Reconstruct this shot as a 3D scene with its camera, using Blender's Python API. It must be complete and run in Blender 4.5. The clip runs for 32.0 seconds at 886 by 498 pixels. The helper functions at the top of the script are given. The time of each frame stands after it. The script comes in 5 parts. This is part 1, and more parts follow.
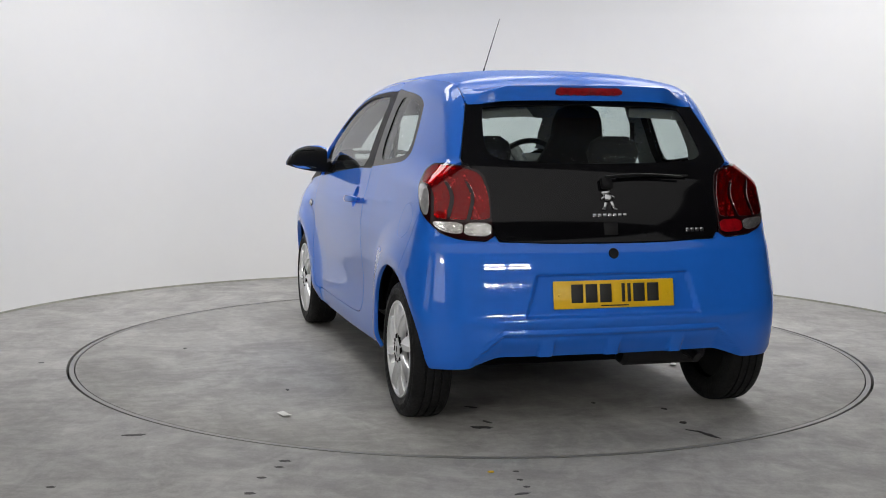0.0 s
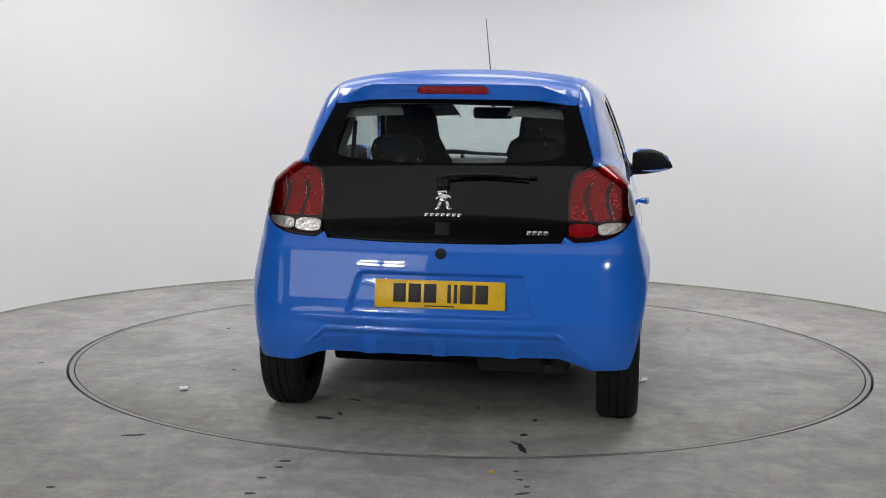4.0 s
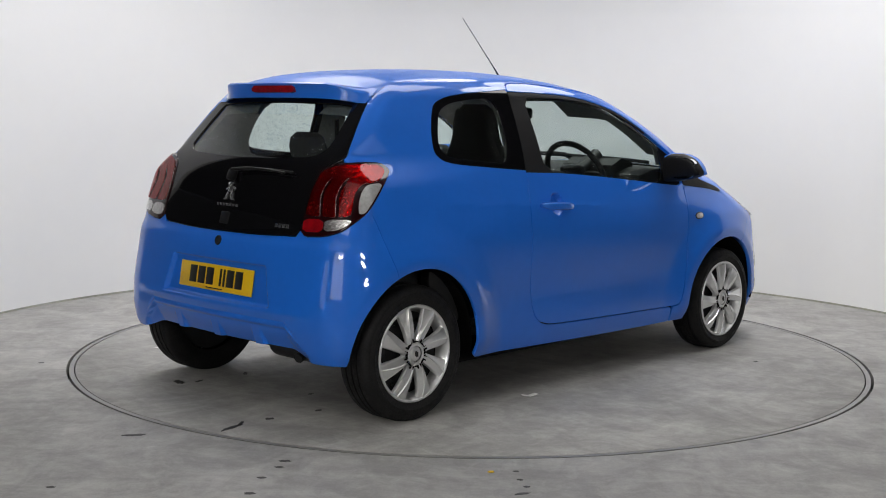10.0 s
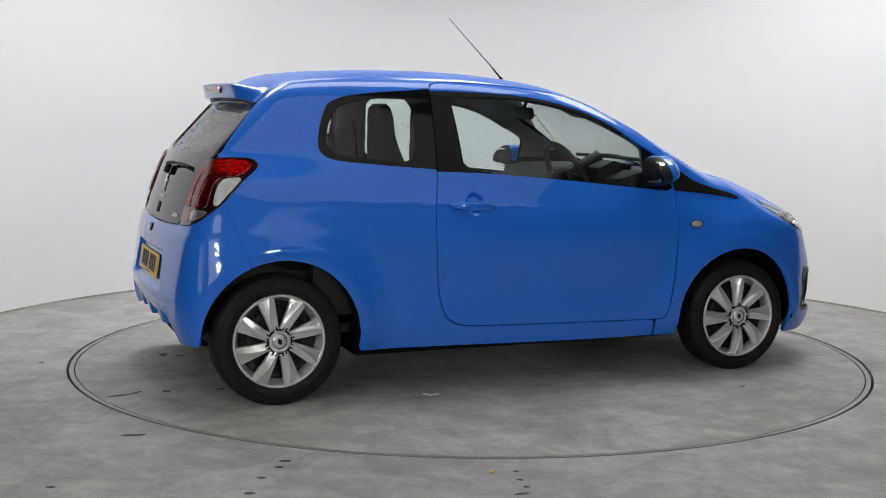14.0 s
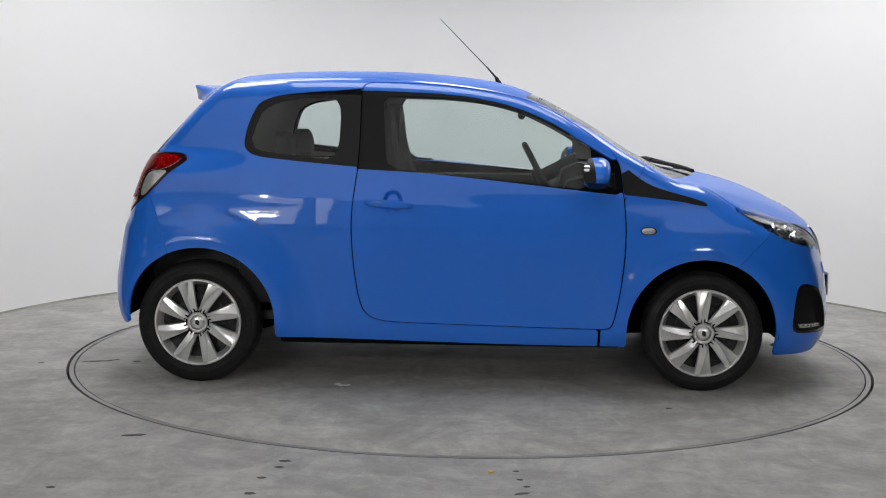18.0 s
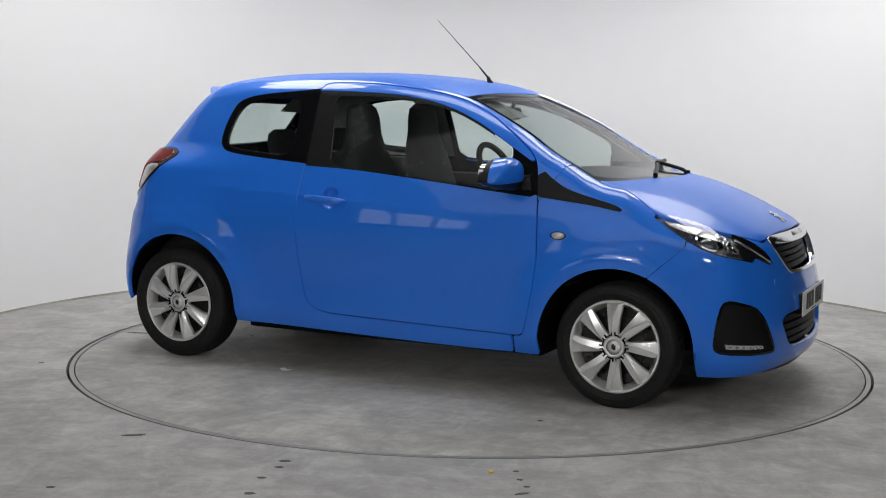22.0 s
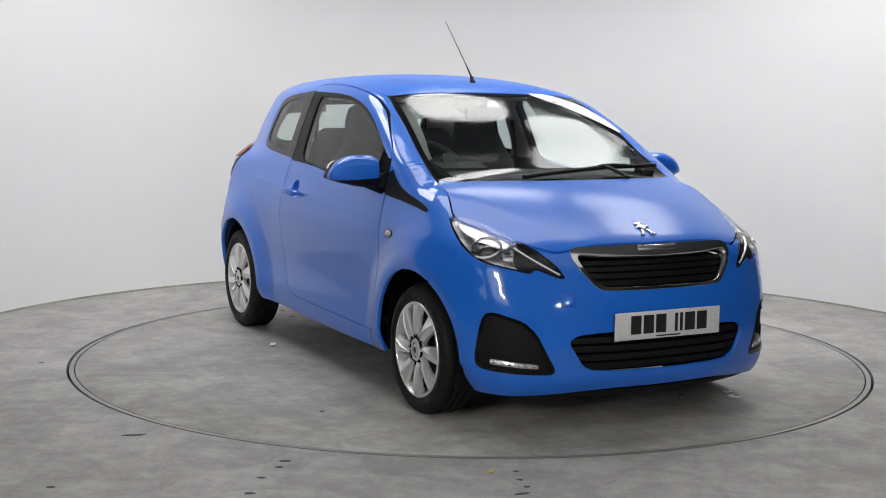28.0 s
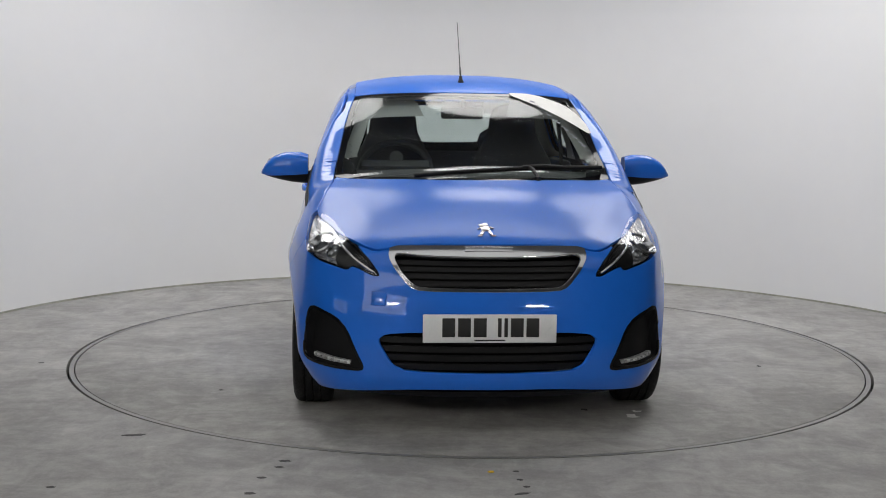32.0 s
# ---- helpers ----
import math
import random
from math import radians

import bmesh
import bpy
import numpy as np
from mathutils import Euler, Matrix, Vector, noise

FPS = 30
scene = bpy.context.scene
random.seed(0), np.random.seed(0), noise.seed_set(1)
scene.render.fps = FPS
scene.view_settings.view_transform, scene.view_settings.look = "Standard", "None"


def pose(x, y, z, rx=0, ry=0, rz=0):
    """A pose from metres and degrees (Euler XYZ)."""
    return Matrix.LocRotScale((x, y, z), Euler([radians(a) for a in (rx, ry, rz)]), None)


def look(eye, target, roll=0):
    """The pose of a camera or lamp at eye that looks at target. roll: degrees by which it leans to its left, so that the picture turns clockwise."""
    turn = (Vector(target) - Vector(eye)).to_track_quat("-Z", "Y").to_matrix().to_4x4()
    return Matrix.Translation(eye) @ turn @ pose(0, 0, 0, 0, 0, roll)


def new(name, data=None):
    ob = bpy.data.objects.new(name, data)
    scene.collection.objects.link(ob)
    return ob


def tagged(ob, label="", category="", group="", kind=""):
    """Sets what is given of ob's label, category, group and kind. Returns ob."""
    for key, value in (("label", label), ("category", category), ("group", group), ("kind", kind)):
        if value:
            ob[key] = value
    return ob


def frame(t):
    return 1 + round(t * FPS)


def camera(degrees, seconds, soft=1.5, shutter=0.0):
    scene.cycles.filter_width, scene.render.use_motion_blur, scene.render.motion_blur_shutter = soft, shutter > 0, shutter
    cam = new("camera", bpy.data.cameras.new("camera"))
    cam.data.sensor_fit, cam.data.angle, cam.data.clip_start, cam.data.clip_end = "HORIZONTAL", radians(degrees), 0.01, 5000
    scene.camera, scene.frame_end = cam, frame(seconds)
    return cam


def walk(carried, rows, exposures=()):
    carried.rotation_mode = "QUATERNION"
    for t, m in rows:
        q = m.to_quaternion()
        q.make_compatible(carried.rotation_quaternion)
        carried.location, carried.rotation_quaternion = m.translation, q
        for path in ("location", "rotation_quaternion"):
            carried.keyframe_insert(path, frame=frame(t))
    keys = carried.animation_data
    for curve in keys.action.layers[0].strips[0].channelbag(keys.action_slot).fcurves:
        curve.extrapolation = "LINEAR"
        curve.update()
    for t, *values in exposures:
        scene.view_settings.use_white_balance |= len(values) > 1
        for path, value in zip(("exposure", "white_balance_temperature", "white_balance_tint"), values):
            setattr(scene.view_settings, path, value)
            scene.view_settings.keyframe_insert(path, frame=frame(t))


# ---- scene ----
# ---- camera ----
EYE = (0.0, -6.543, 1.290)
cam = camera(39.11, 32.0, soft=1.0)
STAND = Matrix.Translation(EYE) @ pose(0, 0, 0, 83.513, 0, 1.319) @ pose(0, 0, 0, 0, 0, 0.632)
walk(cam, [(0.0, STAND), (32.0, STAND)], exposures=[(0.0, 0.05), (30.6, 0.05), (32.0, -0.21)])


def heading(t):
    """The turn of the table, in degrees, at t seconds."""
    return 107.198 - 6.0077 * t


# ---- light ----
world = bpy.data.worlds.new("studio_air")
world.use_nodes = True
world.node_tree.nodes["Background"].inputs[0].default_value = (0.9, 0.95, 1.0, 1)
world.node_tree.nodes["Background"].inputs[1].default_value = 0.03
scene.world = world


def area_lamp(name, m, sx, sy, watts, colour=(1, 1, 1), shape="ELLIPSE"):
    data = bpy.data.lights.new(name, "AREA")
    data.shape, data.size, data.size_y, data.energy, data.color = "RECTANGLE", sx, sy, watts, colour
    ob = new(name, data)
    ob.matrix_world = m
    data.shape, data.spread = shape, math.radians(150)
    return tagged(ob, "soft white overhead panel, for ceiling lights and added fill lights", "studio light")


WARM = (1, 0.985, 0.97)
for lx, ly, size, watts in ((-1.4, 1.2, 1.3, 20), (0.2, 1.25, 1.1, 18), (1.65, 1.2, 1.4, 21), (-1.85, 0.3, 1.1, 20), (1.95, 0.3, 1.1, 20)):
    area_lamp("ceiling_and_fill_light", pose(lx, ly, 3.2), size, size, watts, WARM)
# added fill panel, brightens the car's near side and floor; no such lamp known
area_lamp("front_fill", look((0.0, -2.8, 3.42), (0.0, -0.9, 0.6)), 8.0, 3.4, 38, WARM, "RECTANGLE")
# second added fill, a strip over the car to lift the front floor
area_lamp("ceiling_and_fill_light", pose(0.0, -0.42, 3.4), 2.6, 0.9, 24, WARM, "RECTANGLE")


# ---- materials ----
def material(name, colour, rough=0.5, metal=0.0, vary=0.1, scale=8.0, bump=0.0, bump_scale=60.0, coat=0.0, spec=0.5, glow=None):
    """A surface with stains at two scales and fine relief."""
    m = bpy.data.materials.new(name)
    m.use_nodes = True
    nt = m.node_tree
    b = nt.nodes["Principled BSDF"]
    tc = nt.nodes.new("ShaderNodeTexCoord")
    n1, n2 = nt.nodes.new("ShaderNodeTexNoise"), nt.nodes.new("ShaderNodeTexNoise")
    n1.inputs["Scale"].default_value, n2.inputs["Scale"].default_value = scale, scale * 9
    n1.inputs["Detail"].default_value = n2.inputs["Detail"].default_value = 5
    for n in (n1, n2):
        nt.links.new(tc.outputs["Object"], n.inputs["Vector"])
    add = nt.nodes.new("ShaderNodeMath")
    add.operation = "ADD"
    nt.links.new(n1.outputs["Fac"], add.inputs[0])
    nt.links.new(n2.outputs["Fac"], add.inputs[1])
    ramp = nt.nodes.new("ShaderNodeMapRange")
    ramp.inputs["From Min"].default_value, ramp.inputs["From Max"].default_value = 0.6, 1.4
    ramp.inputs["To Min"].default_value, ramp.inputs["To Max"].default_value = 1 - vary, 1 + vary
    nt.links.new(add.outputs[0], ramp.inputs[0])
    mix = nt.nodes.new("ShaderNodeVectorMath")
    mix.operation = "SCALE"
    mix.inputs[0].default_value = colour
    nt.links.new(ramp.outputs[0], mix.inputs["Scale"])
    nt.links.new(mix.outputs[0], b.inputs["Base Color"])
    rr = nt.nodes.new("ShaderNodeMapRange")
    rr.inputs["From Min"].default_value, rr.inputs["From Max"].default_value = 0.6, 1.4
    rr.inputs["To Min"].default_value, rr.inputs["To Max"].default_value = max(rough * (1 - vary), 0.01), min(rough * (1 + vary), 1)
    nt.links.new(add.outputs[0], rr.inputs[0])
    nt.links.new(rr.outputs[0], b.inputs["Roughness"])
    b.inputs["Metallic"].default_value = metal
    b.inputs["Specular IOR Level"].default_value = spec
    if coat:
        b.inputs["Coat Weight"].default_value, b.inputs["Coat Roughness"].default_value = coat, 0.03
    if bump:
        nb, bp = nt.nodes.new("ShaderNodeTexNoise"), nt.nodes.new("ShaderNodeBump")
        nb.inputs["Scale"].default_value, nb.inputs["Detail"].default_value = bump_scale, 4
        bp.inputs["Strength"].default_value, bp.inputs["Distance"].default_value = 1.0, bump
        nt.links.new(tc.outputs["Object"], nb.inputs["Vector"])
        nt.links.new(nb.outputs["Fac"], bp.inputs["Height"])
        nt.links.new(bp.outputs[0], b.inputs["Normal"])
    if glow:
        b.inputs["Emission Color"].default_value, b.inputs["Emission Strength"].default_value = (*glow[:3], 1), glow[3]
    return m


def glass(name, colour, rough=0.0, drops=False):
    """Thin clear glass: what lies behind shows through the tint, with a true gloss; drops: rain on it."""
    m = bpy.data.materials.new(name)
    m.use_nodes = True
    nt = m.node_tree
    out = nt.nodes["Material Output"]
    nt.nodes.remove(nt.nodes["Principled BSDF"])
    clear, gloss, mix, edge = (nt.nodes.new("ShaderNode" + k) for k in ("BsdfTransparent", "BsdfGlossy", "MixShader", "LayerWeight"))
    clear.inputs[0].default_value = (*colour, 1)
    gloss.inputs["Roughness"].default_value = rough
    edge.inputs[0].default_value = 0.5
    power, share = nt.nodes.new("ShaderNodeMath"), nt.nodes.new("ShaderNodeMath")
    power.operation, power.inputs[1].default_value = "POWER", 4.5
    share.operation, share.inputs[1].default_value, share.inputs[2].default_value = "MULTIPLY_ADD", 0.9, 0.04
    nt.links.new(edge.outputs["Facing"], power.inputs[0])
    nt.links.new(power.outputs[0], share.inputs[0])
    nt.links.new(share.outputs[0], mix.inputs[0])
    nt.links.new(clear.outputs[0], mix.inputs[1])
    nt.links.new(gloss.outputs[0], mix.inputs[2])
    last = mix
    if drops:
        tc, vo, cut, mix2 = (nt.nodes.new("ShaderNode" + k) for k in ("TexCoord", "TexVoronoi", "Math", "MixShader"))
        vo.inputs["Scale"].default_value = 150
        vo.inputs["Randomness"].default_value = 1
        nt.links.new(tc.outputs["Object"], vo.inputs["Vector"])
        big = nt.nodes.new("ShaderNodeTexNoise")
        big.inputs["Scale"].default_value = 5
        nt.links.new(tc.outputs["Object"], big.inputs["Vector"])
        size = nt.nodes.new("ShaderNodeMapRange")
        size.inputs["From Min"].default_value, size.inputs["From Max"].default_value = 0.42, 0.70
        size.inputs["To Min"].default_value, size.inputs["To Max"].default_value = 0.0, 0.34
        nt.links.new(big.outputs["Fac"], size.inputs[0])
        cut.operation = "LESS_THAN"
        nt.links.new(vo.outputs["Distance"], cut.inputs[0])
        nt.links.new(size.outputs[0], cut.inputs[1])
        half = nt.nodes.new("ShaderNodeMath")
        half.operation, half.inputs[1].default_value = "MULTIPLY", 0.4
        nt.links.new(cut.outputs[0], half.inputs[0])
        bp = nt.nodes.new("ShaderNodeBump")
        bp.inputs["Strength"].default_value, bp.inputs["Distance"].default_value = 1.0, 0.004
        bp.invert = True
        nt.links.new(vo.outputs["Distance"], bp.inputs["Height"])
        wet2 = nt.nodes.new("ShaderNodeBsdfGlossy")
        wet2.inputs["Roughness"].default_value = 0.08
        wet2.inputs[0].default_value = (0.75, 0.78, 0.8, 1)
        nt.links.new(bp.outputs[0], wet2.inputs["Normal"])
        nt.links.new(half.outputs[0], mix2.inputs[0])
        nt.links.new(mix.outputs[0], mix2.inputs[1])
        nt.links.new(wet2.outputs[0], mix2.inputs[2])
        last = mix2
    nt.links.new(last.outputs[0], out.inputs[0])
    return m


PAINT = material("blue_paint", (0.012, 0.150, 0.68), 0.45, 0.0, 0.03, 3.0, 0.00003, 300, coat=1.0, spec=0.15)
PAINT_WET = material("wet_blue_paint", (0.012, 0.150, 0.68), 0.45, 0.0, 0.03, 3.0, 0.0001, 260, coat=0.6, spec=0.15)
PAINT_WET.node_tree.nodes["Principled BSDF"].inputs["Coat Roughness"].default_value = 0.21
TRIM = material("black_plastic", (0.006, 0.006, 0.007), 0.5, 0, 0.15, 20, 0.0002, 900, spec=0.2)
PIANO = material("black_glaze", (0.004, 0.004, 0.005), 0.05, 0, 0.1, 4, spec=0.26)
RUBBER = material("tyre_rubber", (0.007, 0.007, 0.0075), 0.7, 0, 0.4, 12, 0.0004, 160, spec=0.3)
DARK = material("dark_cavity", (0.004, 0.004, 0.0045), 0.8, 0, 0.2, 10, spec=0.1)
SILVER = material("silver_lacquer", (0.74, 0.745, 0.75), 0.30, 0.65, 0.06, 8, coat=0.3)
CHROME = material("chrome", (0.62, 0.63, 0.64), 0.09, 1.0, 0.05, 12, 0.0002, 220)
STEEL = material("steel", (0.22, 0.21, 0.2), 0.4, 0.9, 0.25, 14)
SEAT = material("seat_cloth", (0.012, 0.012, 0.013), 0.85, 0, 0.2, 30, 0.0008, 500)
CABIN = material("cabin_plastic", (0.014, 0.014, 0.015), 0.55, 0, 0.15, 15, 0.0003, 700)
PILLAR = material("pillar_lining", (0.20, 0.20, 0.195), 0.8, 0, 0.08, 12)
HEADLINE = material("headlining", (0.42, 0.42, 0.41), 0.9, 0, 0.06, 10)
GLASS = glass("window_glass", (0.80, 0.87, 0.85), 0.03, drops=True)
GLASS_WET = glass("wet_window_glass", (0.80, 0.86, 0.84), 0.09)
GLASS_DRY = glass("lamp_glass", (0.93, 0.94, 0.95))
GREY_CEILING = material("ceiling_grey", (0.22, 0.22, 0.22), 0.8, 0, 0.05, 3)
HOUSING = material("lamp_housing", (0.62, 0.62, 0.63), 0.26, 0.7, 0.35, 18)
RED = material("red_lens", (0.25, 0.002, 0.006), 0.12, 0, 0.5, 5, 0.002, 22, coat=0.7, spec=0.3)
RED_GLASS = glass("red_glass", (0.50, 0.005, 0.013), 0.03)
LAMP_CHROME = material("lamp_reflector", (0.80, 0.80, 0.80), 0.24, 0.9, 0.3, 12, 0.006, 42)
RED_DARK = material("smoked_red_lens", (0.016, 0.001, 0.002), 0.10, 0, 0.12, 30, coat=0.5, spec=0.3)
CLEAR_LENS = material("clear_lens", (0.62, 0.61, 0.60), 0.14, 0.9, 0.5, 30, 0.004, 75, coat=1.0)
DAY_LENS = material("daytime_lens", (0.55, 0.56, 0.57), 0.25, 0.2, 0.3, 60, 0.0006, 200, coat=1.0)
SIDE_CLEAR = material("pale_side_lens", (0.52, 0.52, 0.525), 0.2, 0.4, 0.25, 9, 0.001, 60, coat=1.0)
CHROME_MATT = material("satin_chrome", (0.6, 0.61, 0.62), 0.25, 1.0, 0.05, 6)
BULB_GLASS = material("bulb_glass", (0.05, 0.055, 0.06), 0.03, 0, 0.05, 6, coat=1.0, spec=0.8)
PRINT = material("grey_print", (0.25, 0.26, 0.3), 0.7)
AMBER = material("amber_bulb", (0.6, 0.18, 0.02), 0.2, 0, 0.1, 20)
YELLOW = material("yellow_plate", (0.80, 0.50, 0.01), 0.35, 0, 0.05, 12)
WHITE_PLATE = material("white_plate", (0.72, 0.73, 0.74), 0.35, 0, 0.05, 12)
INK = material("plate_ink", (0.01, 0.01, 0.01), 0.5)
PAPER = material("paper", (0.75, 0.75, 0.73), 0.8, 0, 0.1, 20)
LED = material("lamp_strip_glass", (0.9, 0.9, 0.9), 0.3, glow=(1.0, 0.965, 0.91, 118.0))
FABRIC = material("glowing_fabric", (0.8, 0.8, 0.8), 0.8, glow=(1.0, 0.985, 0.96, 2.2))
DAYLIGHT = material("daylit_pane", (0.6, 0.6, 0.62), 0.3, glow=(0.92, 0.96, 1.0, 1.3))
DROPS = material("water_drop", (0.06, 0.20, 0.56), 0.03, 0, 0.05, 9, coat=1.0, spec=0.9)
CLEAR_DROP = glass("clear_drop", (0.72, 0.76, 0.76), 0.02)
DARK_WALL = material("dark_studio_wall", (0.30, 0.30, 0.30), 0.8, 0, 0.2, 2)


def concrete(name, colour, shift):
    """Worn grey floor paint with scuffs, cloudy stains and grit."""
    m = material(name, colour, 0.60, 0, 0.05, 1.1, 0.0004, 70, spec=0.35)
    nt = m.node_tree
    b = nt.nodes["Principled BSDF"]
    src = b.inputs["Base Color"].links[0].from_socket
    tc = nt.nodes.new("ShaderNodeTexCoord")
    mp = nt.nodes.new("ShaderNodeMapping")
    mp.inputs["Location"].default_value = shift
    nt.links.new(tc.outputs["Object"], mp.inputs[0])
    layers = ((1.7, 0.38, 0.64, 1.2, 0.82, 1.14, (1, 1, 1)), (3.2, 0.38, 0.66, 0.8, 0.90, 1.09, (1, 2.4, 1)), (5.0, 0.40, 0.66, 1.5, 0.90, 1.10, (1.6, .8, 1)), (24.0, 0.36, 0.66, 0.5, 0.94, 1.05, (1, 1, 1)),
              (110.0, 0.36, 0.66, 0.2, 0.94, 1.05, (1, 1, 1)), (40.0, 0.68, 0.74, 0.0, 1.0, 0.72, (1, 1, 1)))
    for k, (sc, lo, hi, dist, a, bb, stretch) in enumerate(layers):
        brush = nt.nodes.new("ShaderNodeMapping")
        brush.inputs["Rotation"].default_value, brush.inputs["Scale"].default_value = (0, 0, .5 + k), stretch
        nt.links.new(mp.outputs[0], brush.inputs[0])
        n, r, mul = nt.nodes.new("ShaderNodeTexNoise"), nt.nodes.new("ShaderNodeMapRange"), nt.nodes.new("ShaderNodeVectorMath")
        n.inputs["Scale"].default_value, n.inputs["Detail"].default_value, n.inputs["Distortion"].default_value = sc, 6, dist
        n.inputs["Roughness"].default_value = 0.65
        nt.links.new(brush.outputs[0], n.inputs["Vector"])
        r.inputs["From Min"].default_value, r.inputs["From Max"].default_value = lo, hi
        r.inputs["To Min"].default_value, r.inputs["To Max"].default_value = a, bb
        nt.links.new(n.outputs["Fac"], r.inputs[0])
        mul.operation = "SCALE"
        nt.links.new(src, mul.inputs[0])
        nt.links.new(r.outputs[0], mul.inputs["Scale"])
        src = mul.outputs[0]
    nt.links.new(src, b.inputs["Base Color"])
    return m


FLOOR = concrete("floor_paint", (0.332, 0.326, 0.314), (0, 0, 0))
TABLE = concrete("table_paint", (0.335, 0.329, 0.315), (3.1, 1.7, 0))
WALL = material("white_wall_paint", (0.80, 0.80, 0.80), 0.85, 0, 0.012, 0.8, 0.0003, 40)


# ---- body form ----
def curve(pts):
    """A smooth function through (a, b) pairs."""
    a = np.array([p[0] for p in pts], float)
    b = np.array([p[1] for p in pts], float)
    h, d = np.diff(a), np.diff(b) / np.diff(a)
    m = np.zeros(len(a))
    m[0], m[-1] = d[0], d[-1]
    for i in range(1, len(a) - 1):
        if d[i - 1] * d[i] > 0:
            w1, w2 = 2 * h[i] + h[i - 1], h[i] + 2 * h[i - 1]
            m[i] = (w1 + w2) / (w1 / d[i - 1] + w2 / d[i])

    def at(v):
        v = np.asarray(v, float)
        i = np.clip(np.searchsorted(a, v) - 1, 0, len(h) - 1)
        s = (v - a[i]) / h[i]
        c = np.clip(s, 0, 1)
        y = (b[i] * (1 + 2 * c) * (1 - c) ** 2 + m[i] * h[i] * c * (1 - c) ** 2
             + b[i + 1] * c * c * (3 - 2 * c) + m[i + 1] * h[i] * c * c * (c - 1))
        return y + np.where(s < 0, s * h[i] * m[i], 0) + np.where(s > 1, (s - 1) * h[i] * m[i + 1], 0)
    return at


def smax(a, b, k):
    h = np.maximum(k - np.abs(a - b), 0) / k
    return np.maximum(a, b) + h * h * k / 4


def smin(a, b, k):
    return -smax(-a, -b, k)


def step(v, lo, hi):
    s = np.clip((v - lo) / (hi - lo), 0, 1)
    return s * s * (3 - 2 * s)


WIDTH = curve([(0.15, 0.725), (0.20, 0.752), (0.28, 0.766), (0.40, 0.772), (0.55, 0.782), (0.72, 0.790), (0.80, 0.782), (0.86, 0.768),
               (0.93, 0.750), (1.02, 0.725), (1.13, 0.690), (1.24, 0.650), (1.30, 0.626), (1.36, 0.602), (1.40, 0.580), (1.50, 0.50)])
NOSE = curve([(0.14, 1.80), (0.18, 1.840), (0.24, 1.866), (0.33, 1.872), (0.45, 1.862), (0.52, 1.851), (0.60, 1.828), (0.68, 1.804), (0.74, 1.781), (0.80, 1.745)])
TAIL = curve([(0.20, 1.54), (0.25, 1.590), (0.31, 1.616), (0.40, 1.630), (0.46, 1.629), (0.52, 1.622), (0.61, 1.606), (0.72, 1.584), (0.76, 1.566), (0.85, 1.540),
              (0.926, 1.514), (1.00, 1.485), (1.06, 1.452), (1.18, 1.345), (1.30, 1.235), (1.42, 1.12)])
BONNET = curve([(0.9, 1.03), (1.05, 1.005), (1.30, 0.962), (1.446, 0.918), (1.596, 0.850), (1.69, 0.800), (1.75, 0.762), (1.80, 0.725)])
SCREEN = curve([(0.90, 1.24), (0.96, 1.115), (1.031, 0.985), (1.102, 0.853), (1.20, 0.704), (1.288, 0.556), (1.367, 0.410), (1.42, 0.29)])
ROOF = curve([(-1.35, 1.372), (-1.29, 1.388), (-1.17, 1.415), (-1.03, 1.438), (-0.886, 1.453), (-0.744, 1.461), (-0.53, 1.466), (-0.316, 1.465), (-0.17, 1.459),
              (-0.03, 1.449), (0.113, 1.433), (0.256, 1.409), (0.40, 1.368), (0.5, 1.33)])


def side_width(x, z):
    w = WIDTH(z)
    w = w - 0.06 * np.clip((x - 1.0) / 0.6, 0, 2) ** 2 - 0.075 * np.clip((-0.6 - x) / 0.7, 0, 1.5) ** 2 * step(z, 0.96, 1.10)
    w = w - 0.02 * step(x, 0.7, 1.2) * step(z, 0.74, 0.86)
    w = w - 0.03 * np.clip((-1.2 - x) / 0.4, 0, 2) ** 2
    for cx, cz in ((1.163, 0.267), (-1.16, 0.285)):
        r = np.hypot(x - cx, np.maximum(z - cz, 0))
        w = w + 0.031 * (1 - step(r, 0.365, 0.55)) * step(z, 0.15, 0.3)
        w = w + 0.005 * (1 - step(r, 0.385, 0.45)) * step(z, 0.15, 0.3)
    # bowed door, waist crease and hollow of the doors
    w = w + 0.009 * np.clip(1 - ((x - 0.10) / 0.72) ** 2, 0, 1)
    w = w + 0.0045 * np.exp(-np.abs(z - 0.853 + 0.045 * (x + 0.28)) / 0.03) * step(x, -1.05, -0.85) * (1 - step(x, -0.1, 0.18))
    w = w - 0.010 * np.exp(-((z - 0.47) / 0.11) ** 2) * step(x, -0.85, -0.4) * (1 - step(x, 0.5, 0.85))
    # grip hollow behind the door handle, and the waist line
    q = np.hypot((x + 0.263) / 0.046, (z - 0.857) / 0.052)
    w = w - 0.030 * (1 - step(q, 0.62, 1.0))
    return w


